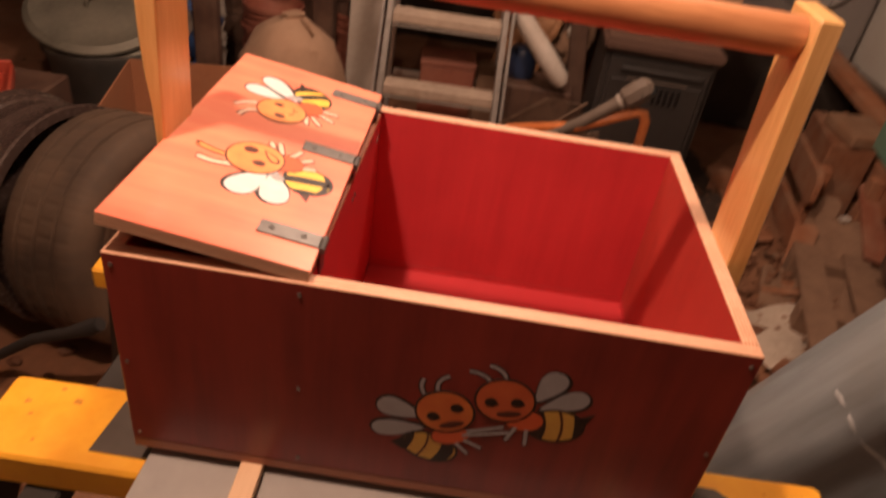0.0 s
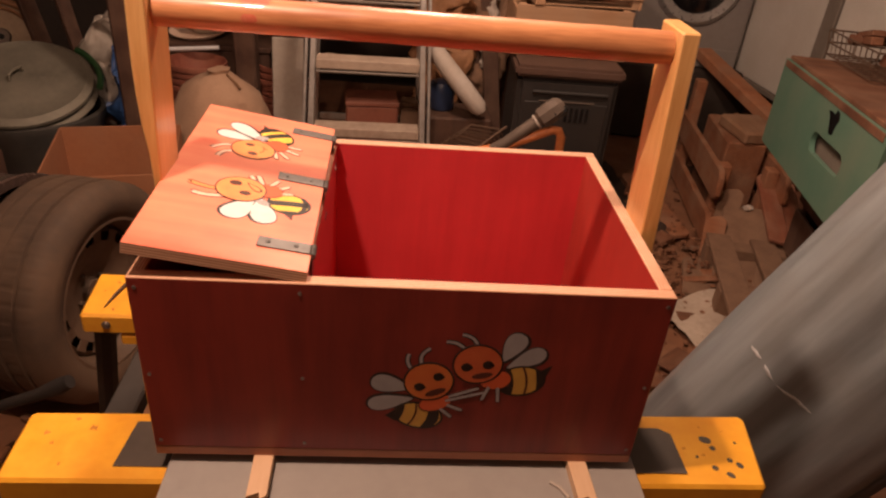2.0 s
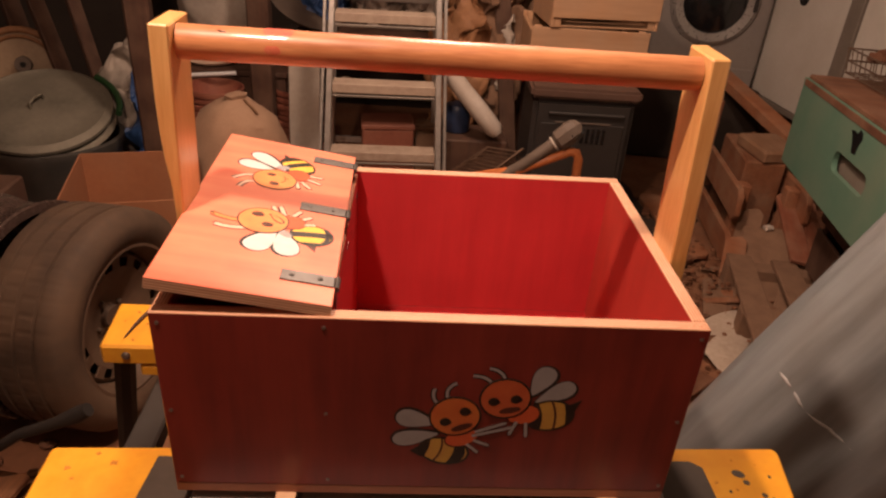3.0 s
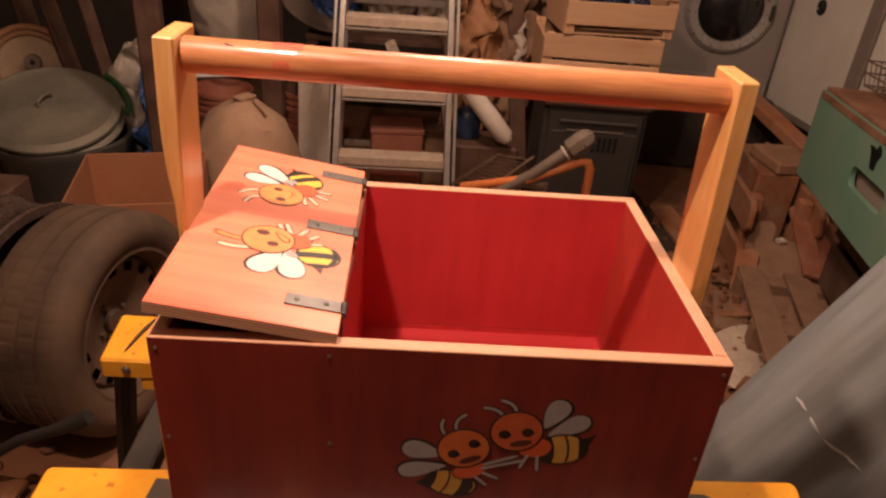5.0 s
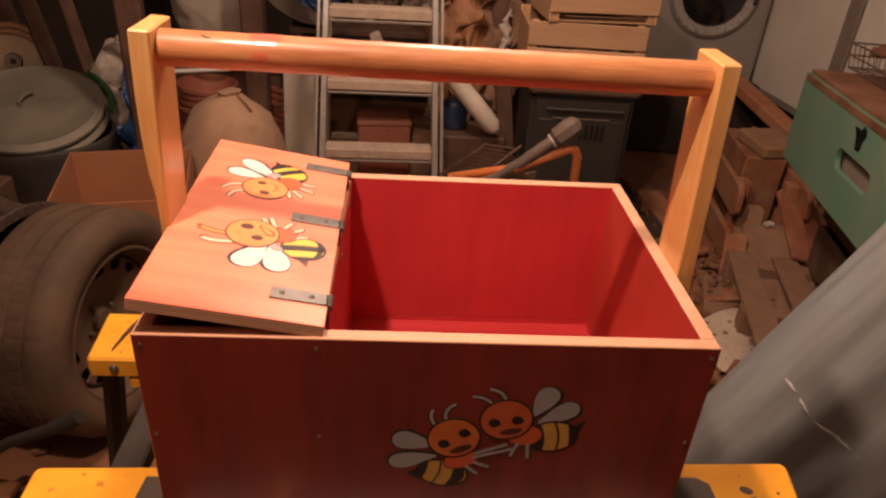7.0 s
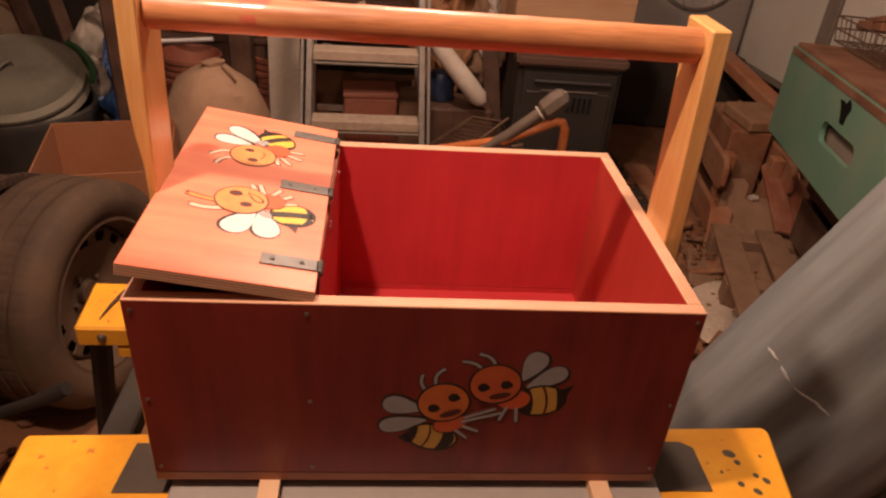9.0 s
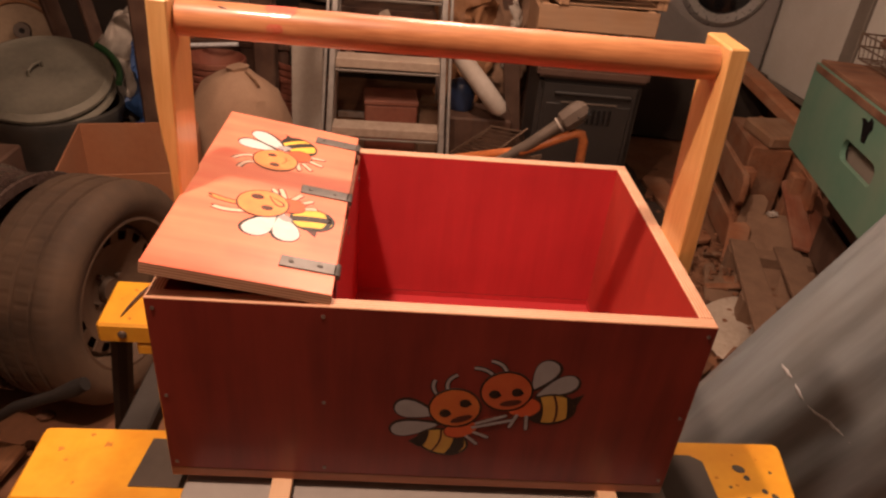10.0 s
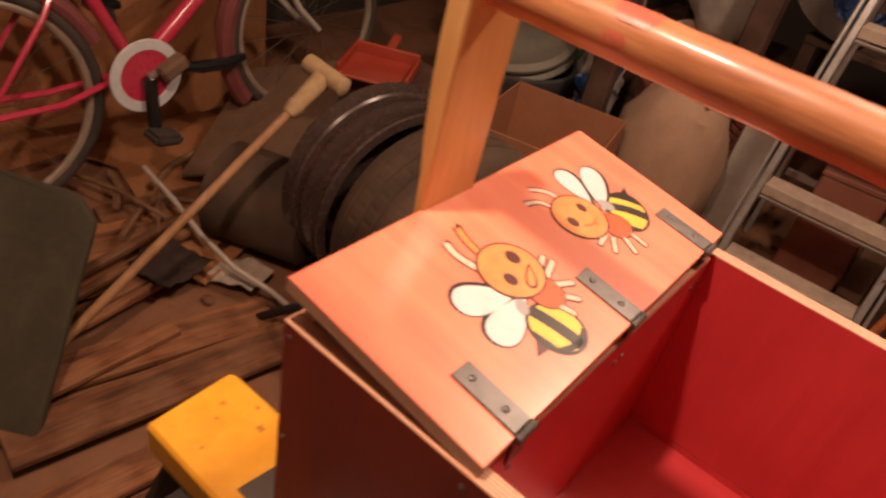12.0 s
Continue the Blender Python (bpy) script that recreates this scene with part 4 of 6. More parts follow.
bare_rim()
bm = lathe([(0, -0.16), (0.13, -0.16), (0.148, -0.15), (0.15, 0.0), (0.148, 0.15), (0.13, 0.16), (0, 0.16)], 40)
single("rolled_mat", crumple(bm, 0.008, 8, 8), M["rubber"], (-1.12, 0.90, 0.15), "dusty brown rolled rubber mat on the floor", "mat", turn=(0, 90, 22), smooth=True)
bm = slab([(-0.26, -0.30), (0.24, -0.33), (0.28, 0.28), (-0.25, 0.31)], 0.012, bevel=0.002)
bmesh.ops.subdivide_edges(bm, edges=bm.edges[:], cuts=3, use_grid_fill=True)
single("fibre_board", crumple(bm, 0.008, 5, 3), M["cloth_brown"], (-1.47, 1.21, 0.21), "grey-brown fibre board leaning over the litter", "board", turn=(14, -22, 28))

# wheel brace lying against the wheel
single("wheel_brace", tube([(-0.86, 0.66, 0.014), (-0.72, 0.66, 0.150), (-0.62, 0.66, 0.224), (-0.53, 0.66, 0.262), (-0.475, 0.66, 0.290), (-0.45, 0.66, 0.306)], [0.011, 0.012, 0.013, 0.014, 0.020, 0.016], 12),
       M["darksteel"], (0, 0, 0), "dark steel wheel brace lying before the wheel", "wheel brace", smooth=True)


# ---- behind, on the left ----
def lidded_can():
    t = thing("metal_bin", (-1.15, 2.135, 0), "round grey metal bin with a domed handled lid", "bin")
    part("body", lathe([(0, 0.004), (0.20, 0.0), (0.21, 0.02), (0.235, 0.33), (0.25, 0.36), (0.25, 0.385), (0.235, 0.39), (0.225, 0.35)], 48), M["bucketdark"], t, smooth=True)
    lid = part("lid", lathe([(0, 0.030), (0.16, 0.026), (0.225, 0.016), (0.232, 0.020), (0.24, 0.012), (0.250, 0.010), (0.256, 0.004), (0.256, -0.008), (0.250, -0.010), (0.243, 0.004), (0, 0.018)], 56), M["galv"], t, "flat grey lid lying askew", smooth=True)
    lid.matrix_local = pose(-0.025, -0.02, 0.492, 20, 6, 0)
    low = part("lid", lathe([(0, 0.012), (0.22, 0.008), (0.240, 0.0), (0.247, -0.010), (0.241, -0.012), (0.23, 0.0), (0, 0.004)], 56), M["galv"], t, smooth=True)
    low.matrix_local = pose(-0.012, -0.012, 0.452, 18, 5, 0)
    part("handle", tube([(-0.02, -0.035, 0.026), (-0.02, -0.03, 0.052), (-0.01, 0.0, 0.062), (0, 0.03, 0.052), (0, 0.035, 0.026)], 0.006, 8), M["galv"], lid, smooth=True)
    return t


lidded_can()
single("garden_hose", ring(0.268, 0.013, (-1.17, 2.13, 0.488), (20, 6, 0), 16, 8, start=8, stop=66), M["green"], (0, 0, 0), "green garden hose looped behind the bin lid", "hose", smooth=True)


def carton(place, size, turn, label, flaps=True, board="carton"):
    sx, sy, sz = size
    t = thing("cardboard_box", place, label, "box", turn=turn)
    w = 0.005
    part("wall", box(sx, w, sz, (0, -sy / 2, sz / 2), bevel=0.001), M[board], t)
    part("wall", box(sx, w, sz, (0, sy / 2, sz / 2), bevel=0.001), M[board], t)
    part("wall", box(w, sy - w, sz, (-sx / 2, 0, sz / 2), bevel=0.001), M[board], t)
    part("wall", box(w, sy - w, sz, (sx / 2, 0, sz / 2), bevel=0.001), M[board], t)
    part("bottom", box(sx, sy, w, (0, 0, w / 2), bevel=0.001), M[board], t)
    if flaps:
        part("flap", slab([(-sx / 2, 0), (sx / 2, 0), (sx / 2 - 0.03, 0.10), (-sx / 2 + 0.04, 0.11)], w, (0, sy / 2, sz), (62, 0, 0)), M[board], t)
        part("flap", slab([(-sx / 2, 0), (sx / 2, 0), (sx / 2 - 0.03, -0.12), (-sx / 2 + 0.03, -0.12)], w, (0, -sy / 2, sz), (70, 0, 0)), M[board], t)
    return t


carton((-0.682, 1.665, 0), (0.40, 0.43, 0.435), (0, 0, 13), "open brown cardboard box behind the wheels", False)


carton((-2.13, 0.86, 0), (0.42, 1.30, 0.56), (0, 0, 4), "large faded orange-brown cardboard box behind the bicycle", True, "cardsheet")


def tied_sack(place, r, h, label):
    t = thing("sack", place, label, "sack")
    prof = [(0, 0.0), (r * 0.85, 0.0), (r, h * 0.2), (r * 1.03, h * 0.55), (r * 0.98, h * 0.74), (r * 0.80, h * 0.87), (r * 0.52, h * 0.950), (r * 0.30, h * 0.980), (r * 0.17, h * 0.995), (r * 0.20, h * 1.020), (r * 0.09, h * 1.02), (0.0, h * 1.01)]
    bm = lathe(prof, 40)
    bmesh.ops.subdivide_edges(bm, edges=bm.edges[:], cuts=1, use_grid_fill=True)
    crumple(bm, 0.024, 7, 4)
    crumple(bm, 0.006, 26, 6)
    for v in bm.verts:
        v.co.z = max(v.co.z, 0)
    part("body", bm, M["sack"], t, smooth=True)
    part("cord", ring(r * 0.185, 0.005, (0, 0, h * 0.995), n=16), M["stick"], t, smooth=True)
    part("cord_end", tube([(r * 0.18, -0.02, h * 1.01), (r * 0.4, -0.07, h * 0.985), (r * 0.5, -0.09, h * 0.955)], 0.005, 6), M["stick"], t, smooth=True)
    return t


tied_sack((-0.44, 2.17, 0), 0.200, 0.555, "plump tan burlap sack tied at the neck")


def chest(place, size, material, label):
    sx, sy, sz = size
    t = thing("wooden_chest", place, label, "chest")
    n = 4
    for k in range(n):
        part("board", box(sx, 0.02, sz / n - 0.004, (0, -sy / 2 + 0.01, sz * (k + 0.5) / n), bevel=0.003), material, t)
    part("side", box(0.02, sy - 0.045, sz, (-sx / 2 + 0.01, 0.0, sz / 2)), material, t)
    part("side", box(0.02, sy - 0.045, sz, (sx / 2 - 0.01, 0.0, sz / 2)), material, t)
    part("back", box(sx, 0.02, sz, (0, sy / 2 - 0.01, sz / 2)), material, t)
    part("top", box(sx + 0.02, sy + 0.02, 0.022, (0, 0, sz + 0.011)), material, t)
    return t


chest((-0.62, 2.81, 0), (0.62, 0.5, 0.54), M["oldtimber"], "dark old wooden chest half hidden under bags")
single("metal_tube", tube([(-0.745, 2.49, 0.548), (-0.51, 2.49, 0.570)], 0.009, 12), M["p_white"], (0, 0, 0), "short white tube lying across stacked pots", "tube", smooth=True)

single("white_dish", lathe([(0, 0.004), (0.085, 0.004), (0.118, 0.022), (0.128, 0.026), (0.122, 0.018), (0.088, 0.0), (0, 0)], 40), M["p_pale"], (-0.645, 2.70, 0.566), "pale shallow dish lying on the dark chest", "dish", turn=(5, -3, 0), smooth=True)


def plant_pots(x, y, n, r, step, lean):
    """A nested stack of pots, each rim showing above the next, leaning a little."""
    for k in range(n):
        bm = lathe([(0, 0), (r * 0.76, 0), (r * 0.93, 0.072), (r, 0.072), (r * 1.02, 0.078), (r, 0.094), (r * 0.95, 0.095), (r * 0.73, 0.006), (0, 0.006)], 32)
        single("plant_pot", bm, M["pot"], (x + lean * k + 0.004 * math.sin(k * 2.3), y + 0.003 * math.cos(k * 1.7), 0.0 if k == 0 else 0.004 + step * k), "terracotta-red plastic plant pot in a stack",
               "plant pot", "stacked plant pots", turn=(0, 0 if k == 0 else 2.0 * math.sin(k * 1.3), 0), smooth=True)


plant_pots(-0.60, 2.42, 17, 0.125, 0.027, 0.0006)
plant_pots(-0.245, 2.56, 16, 0.115, 0.027, -0.0008)


def bag(name, place, size, material, label, seed, amount=0.16, scale=3.5, turn=0):
    bm = lump(*size, amount, scale, seed, 5)
    crumple(bm, amount * 0.25 * max(size), scale * 3 / max(size), seed + 1)
    for v in bm.verts:
        v.co.z = max(v.co.z, 0)
    return single(name, bm, material, place, label, "bag", turn=(0, 0, turn), smooth=True, crease=120)


bag("woven_sack", (-0.60, 2.72, 0.5645), (0.20, 0.14, 0.29), M["greycloth"], "tall grey-white woven sack on the chest", 3, 0.05, 3.0)


def shelf():
    t = thing("shelf", (0.28, 2.85, 0), "rough wooden shelf loaded with bags", "shelf")
    for k in range(3):
        part("board", box(1.10, 0.14, 0.028, (0, -0.16 + 0.147 * k, 0.72)), M["oldtimber"], t)
    for x in (-0.52, 0.52):
        for y in (-0.2, 0.18):
            part("leg", box(0.05, 0.05, 0.705, (x, y, 0.3525)), M["oldtimber"], t)
    return t


shelf()
bag("plastic_bag", (-0.16, 2.82, 0.734), (0.11, 0.11, 0.13), M["blue"], "crumpled blue plastic bag on the shelf", 5, 0.25, 5)
bag("plastic_bag", (0.08, 2.84, 0.734), (0.13, 0.12, 0.17), M["clearbag"], "cloudy plastic bag on the shelf", 6, 0.25, 6)
bag("plastic_bag", (0.31, 2.83, 0.734), (0.12, 0.12, 0.15), M["clearbag"], "cloudy plastic bag on the shelf", 9, 0.25, 6)
bag("cloth_roll", (0.53, 2.80, 0.734), (0.14, 0.13, 0.18), M["cloth_tan"], "tan leather bundle on the shelf", 11, 0.25, 4)
bag("cloth_roll", (0.72, 2.80, 0.734), (0.09, 0.12, 0.21), M["cloth_brown"], "brown cloth bundle on the shelf", 13, 0.25, 4)
single("tray", lathe([(0, 0.004), (0.12, 0.004), (0.16, 0.03), (0.165, 0.03), (0.125, 0.0), (0, 0)], 32), M["greyhead"], (-0.24, 2.70, 0.80), "grey plastic dish tilted on the shelf", "dish", turn=(14, 24, 0), smooth=True)
single("pale_board", box(0.13, 0.02, 0.66, (0, 0, 0.33), bevel=0.004), M["greycloth"], (-0.205, 2.33, 0), "pale grey board leaning beside the ladder", "board", turn=(-6, 1, 6))
bag("white_rag", (-0.93, 2.44, 0.0), (0.12, 0.08, 0.37), M["greycloth"], "tall grey-white rag bundle behind the bin", 41, 0.2, 4)
bag("blue_tarp", (-0.86, 2.33, 0.0), (0.06, 0.06, 0.30), M["blue"], "folded blue tarpaulin behind the bin", 43, 0.2, 4)


def step_ladder():
    t = thing("step_ladder", (0.155, 1.86, 0), "dull aluminium step ladder with dusty treads", "step ladder", turn=(0, 0, 2))
    lean = 0.23
    for s in (-1, 1):
        part("stile", box(0.012, 0.030, 1.56, (0, 0, 0.78), bevel=0.003), M["alu"], t).matrix_local = pose(s * 0.252, 0.004, 0, -math.degrees(math.atan(lean)), -s * 2.0, 0)
        part("stile", box(0.022, 0.055, 1.56, (0, 0, 0.78), bevel=0.003), M["alu"], t).matrix_local = pose(s * 0.226, 0.0, 0, -math.degrees(math.atan(lean)), -s * 2.0, 0) 
        part("rear_leg", box(0.02, 0.03, 1.5, (0, 0, 0.75), bevel=0.003), M["alu"], t).matrix_local = pose(s * 0.24, 0.62, 0, 10, -s * 2.6, 0)
    for k in range(6):
        z = 0.198 + 0.2425 * k
        w = 2 * (0.213 - 0.034 * z)
        part("tread", box(w, 0.085, 0.022, (0, lean * z + 0.012, z), bevel=0.003), M["tread"], t, "dusty ribbed tread")
        part("tread_lip", box(w, 0.006, 0.034, (0, lean * z - 0.033, z - 0.004), bevel=0.002), M["tread"], t)
        part("tread_rail", tube([(-w / 2, lean * z - 0.030, z - 0.032), (w / 2, lean * z - 0.030, z - 0.032)], 0.0055, 6), M["trim"], t, "thin dull rail")
    for z in (0.32, 0.95):
        part("rear_brace", box(0.44 - 0.05 * z, 0.012, 0.03, (0, 0.62 - 0.176 * z, z)), M["alu"], t)
    return t


step_ladder()


# ---- under and beside the ladder ----
def small_box(name, place, size, material, label, category, turn=(0, 0, 0), lid=True):
    t = thing(name, place, label, category, turn=turn)
    part("body", box(*size, (0, 0, size[2] / 2), bevel=0.006), material, t)
    if lid:
        part("lid", box(size[0] + 0.008, size[1] + 0.008, 0.02, (0, 0, size[2] + 0.010), bevel=0.004), material, t)
    return t


for k, (x, y, z, a) in enumerate(((-0.015, 2.25, 0.615, 12), (0.125, 2.25, 0.785, -20))):
    bm = slab([(-0.022, -0.03), (0.024, -0.026), (0.018, 0.03), (-0.02, 0.026)], 0.002)
    bmesh.ops.subdivide_edges(bm, edges=bm.edges[:], cuts=2, use_grid_fill=True)
    crumple(bm, 0.006, 30, k)
    single("paper_tag", bm, M["paper"], (x, y, z), "small white paper tag pinned behind the ladder", "paper", turn=(80, a, 10))
small_box("tin_box", (0.155, 2.36, 0.0), (0.22, 0.16, 0.42), M["pot"], "dusty reddish brown tin box under the ladder", "tin", (0, 0, 5))
small_box("tin_box", (0.33, 2.40, 0.0), (0.09, 0.09, 0.40), M["cloth_brown"], "narrow brown tin beside a reddish one", "tin", (0, 0, -8))
single("plastic_pipe", tube([(0.36, 2.16, 0.76), (0.44, 2.13, 0.67), (0.52, 2.10, 0.585), (0.585, 2.08, 0.515), (0.60, 2.075, 0.495)], [0.034, 0.036, 0.038, 0.036, 0.02], 14),
       M["white"], (0, 0, 0), "off-white plastic pipe leaning against the clutter", "pipe", smooth=True)
small_box("dark_crate", (-1.12, 1.41, 0.0), (0.28, 0.28, 0.47), M["oldtimber"], "dark wooden box behind the tyres", "box", lid=False)
small_box("dark_crate", (0.52, 2.20, 0.0), (0.26, 0.2, 0.455), M["oldtimber"], "dark wooden box below the pipe", "box", lid=False)
single("blue_can", lathe([(0, 0), (0.05, 0), (0.055, 0.01), (0.055, 0.09), (0.045, 0.11), (0.02, 0.12), (0, 0.12)], 20), M["darkblue"], (0.445, 2.22, 0.457), "small dark blue can on a dark box", "can", smooth=True)
single("leaning_plank", box(0.07, 0.03, 1.35, (0, 0, 0.675), bevel=0.004), M["oldtimber"], (0.745, 2.42, 0), "dark plank leaning against the shelf", "plank", turn=(-6, -7, 5))
single("leaning_plank", box(0.05, 0.03, 1.2, (0, 0, 0.6), bevel=0.004), M["oldtimber"], (0.62, 2.46, 0), "dark plank leaning against the shelf", "plank", turn=(-7, -2, 0))


def rake():
    t = thing("garden_rake", (0.55, 1.72, 0), "rusty garden rake with long tines propped on a crate", "rake")
    n = 11
    for k in range(n):
        u = (k - (n - 1) / 2)
        part("tine", tube([(0.17, 0.05, 0.41 - 0.01 * u), (0.02 + 0.012 * u, 0.02, 0.49 + 0.013 * u), (-0.10 + 0.014 * u, 0.0, 0.52 + 0.011 * u), (-0.12 + 0.014 * u, 0, 0.49 + 0.011 * u)], 0.0035, 5), M["wire"], t)
    part("spreader", tube([(0.03 - 0.07, 0.016, 0.44), (0.03 + 0.07, 0.016, 0.57)], 0.005, 6), M["wire"], t)
    part("handle", tube([(0.15, 0.05, 0.41), (0.32, 0.15, 0.20), (0.48, 0.25, 0.006)], 0.013, 10), M["stick"], t, smooth=True)
    return t


rake()


def trimmer():
    t = thing("garden_tool", (0.70, 1.50, 0), "orange tubular garden tool with a grey coupling", "garden tool")
    part("frame", tube([(-0.30, 0.10, 0.50), (-0.10, 0.0, 0.585), (0.055, 0.0, 0.655), (0.078, 0.0, 0.652), (0.088, 0.0, 0.63), (0.094, 0.02, 0.40), (0.10, 0.05, 0.0)], 0.015, 10), M["orange"], t, smooth=True)
    part("shaft", tube([(-0.26, 0.06, 0.46), (-0.09, 0.0, 0.60), (0.012, 0.0, 0.688)], [0.015, 0.019, 0.020], 10), M["greyhead"], t, smooth=True)
    part("coupling", tube([(0.010, 0, 0.684), (0.016, 0, 0.690), (0.045, 0, 0.716), (0.064, 0, 0.732), (0.070, 0.004, 0.735)], [0.024, 0.034, 0.036, 0.034, 0.026], 8), M["greyhead"], t, "grey plastic coupling")
    part("socket", tube([(0.045, -0.012, 0.715), (0.083, -0.006, 0.728)], [0.024, 0.02], 8), M["black"], t, "black coupling socket")
    part("strap", ring(0.022, 0.004, (0.002, 0, 0.679), (0, 50, 0), 16, 6), M["white"], t, smooth=True)
    part("prop", tube([(-0.28, 0.08, 0.49), (-0.34, 0.10, 0.0)], 0.012, 8), M["orange"], t, smooth=True)
    return t


trimmer()


def dark_bin():
    t = thing("storage_bin", (0.935, 2.24, 0), "dark grey plastic storage bin with a dusty brown lid", "bin", turn=(0, 0, -2))
    part("body", box(0.40, 0.36, 0.657, (0, 0, 0.3285), bevel=0.02, segments=2), M["darkplastic"], t)
    part("lid", box(0.43, 0.39, 0.045, (0, 0, 0.6795), bevel=0.012, segments=2), M["brownlid"], t)
    part("panel", box(0.33, 0.008, 0.42, (0, -0.181, 0.35), bevel=0.003), M["darkplastic"], t)
    part("panel_edge", box(0.22, 0.004, 0.006, (0.0, -0.187, 0.566), bevel=0.001), M["greyhead"], t, "grey edge line")
    for k in range(5):
        part("vent_slot", box(0.012, 0.006, 0.06, (0.004 + 0.021 * k, -0.187, 0.515), bevel=0.002), M["black"], t)
    part("handle", box(0.30, 0.012, 0.014, (0.01, -0.186, 0.600), bevel=0.004), M["darkplastic"], t)
    return t


dark_bin()


def fruit_crate(place, size, turn, label, slats):
    sx, sy, sz = size
    t = thing("fruit_crate", place, label, "crate", "stacked fruit crates", turn=turn)
    for s in (-1, 1):
        part("end_board", box(0.012, sy, sz * 0.9, (s * (sx / 2 - 0.006), 0, sz * 0.45), bevel=0.002), M["crate"], t)
        for y in (-1, 1):
            part("corner_post", box(0.026, 0.026, sz, (s * (sx / 2 - 0.026), y * (sy / 2 - 0.014), sz / 2), bevel=0.002), M["crate"], t)
        for z, h in slats:
            part("slat", box(sx, 0.008, h, (0, s * (sy / 2 + 0.004), z), bevel=0.002), M["crate"], t)
    for k in range(4):
        part("bottom_slat", box(sx - 0.03, sy / 4 - 0.012, 0.006, (0, -sy / 2 + sy / 4 * (k + 0.5), 0.004), bevel=0.001), M["crate"], t)
    return t


fruit_crate((0.943, 2.345, 0.704), (0.46, 0.32, 0.196), (0, 0, -2), "pale slatted wooden fruit crate on a dark bin", ((0.070, 0.050), (0.150, 0.090)))
fruit_crate((0.975, 2.345, 0.902), (0.425, 0.32, 0.205), (0, 0, 4), "pale slatted wooden fruit crate stacked on another", ((0.080, 0.086), (0.172, 0.058)))
bag("plastic_bag", (0.97, 2.36, 0.912), (0.15, 0.11, 0.10), M["darkblue"], "dark blue plastic bag stuffed in the upper crate", 21, 0.2, 5)
bag("paper_bag", (0.93, 2.31, 0.678), (0.16, 0.10, 0.105), M["greycloth"], "crumpled pale bag inside the lower crate", 22, 0.2, 5)
bag("leather_jacket", (0.47, 2.52, 0.30), (0.13, 0.10, 0.33), M["cloth_tan"], "tan leather jacket draped over the clutter", 31, 0.22, 4)
bag("brown_coat", (0.60, 2.58, 0.30), (0.12, 0.10, 0.40), M["cloth_brown"], "dark brown coat draped over the clutter", 33, 0.22, 4)
bag("white_cloth", (0.655, 2.50, 0.55), (0.035, 0.03, 0.17), M["greycloth"], "strip of whitish cloth hanging among coats", 35, 0.2, 4)
small_box("trunk", (0.55, 2.56, 0.0), (0.36, 0.26, 0.28), M["oldtimber"], "dark low trunk under the coats", "trunk")


def washer():
    t = thing("washing_machine", (1.87, 3.50, 0.43), "dusty silver-grey front-loading washing machine on a plinth", "washing machine", turn=(0, 0, -8))
    part("cabinet", box(0.60, 0.55, 0.85, (0, 0, 0.425), bevel=0.012, segments=2), M["washer"], t)
    part("plinth_panel", box(0.58, 0.01, 0.10, (0, -0.28, 0.06), bevel=0.003), M["washer"], t)
    part("control_panel", box(0.58, 0.014, 0.11, (0, -0.281, 0.78), bevel=0.004), M["chrome"], t)
    door = part("door", lathe([(0.0, 0.004), (0.16, 0.004), (0.165, 0.02), (0.205, 0.03), (0.225, 0.018), (0.232, 0.0), (0.15, 0.0)], 56, (0, -0.275, 0.45), (90, 0, 0)), M["chrome"], t, "round silver porthole door", smooth=True)
    part("door_glass", lathe([(0, 0.055), (0.06, 0.052), (0.12, 0.038), (0.15, 0.02), (0.165, 0.008)], 48, (0, -0.280, 0.45), (90, 0, 0)), M["black"], door, "dark bulged door glass", smooth=True)
    part("door_handle", box(0.02, 0.02, 0.08, (0.205, -0.305, 0.45), bevel=0.006), M["darkplastic"], door)
    part("dial", lathe([(0, 0.022), (0.024, 0.022), (0.028, 0)], 24, (0.08, -0.288, 0.78), (90, 0, 0)), M["chrome"], t, smooth=True)
    return t


washer()
single("washer_plinth", box(0.80, 0.62, 0.43, bevel=0.01), M["wall"], (1.87, 3.50, 0.215), "rough plastered plinth under the washing machine", "plinth", kind="structure", turn=(0, 0, -8))


def cabinet():
    t = thing("white_cabinet", (2.44, 2.60, 0.40), "tall white laminate cabinet with a round finger hole", "cabinet", turn=(0, 0, 5))
    part("body", box(0.52, 2.0, 1.7, (0.06, 0, 0.85), bevel=0.004), M["laminate"], t)
    door = box(0.02, 0.92, 1.66, (-0.212, 0.53, 0.85), bevel=0.003)
    part("door", door, M["laminate"], t)
    hole = lathe([(0, 0.0), (0.026, 0.0), (0.029, 0.004), (0.036, 0.004), (0.038, 0.0)], 28, (-0.2225, 0.42, 0.552), (0, -90, 0), index=0)
    part("finger_hole", hole, M["black"], t, "dark round finger hole", smooth=True)
    part("trim_strip", box(0.035, 0.09, 1.68, (-0.215, 0.02, 0.85), bevel=0.004), M["trim"], t, "grey brown trim strip")
    part("door", box(0.02, 0.94, 1.66, (-0.212, -0.50, 0.85), bevel=0.003), M["laminate"], t)
    part("bottom_rail", box(0.03, 1.98, 0.03, (-0.208, 0, 0.002), bevel=0.003), M["trim"], t)
    return t


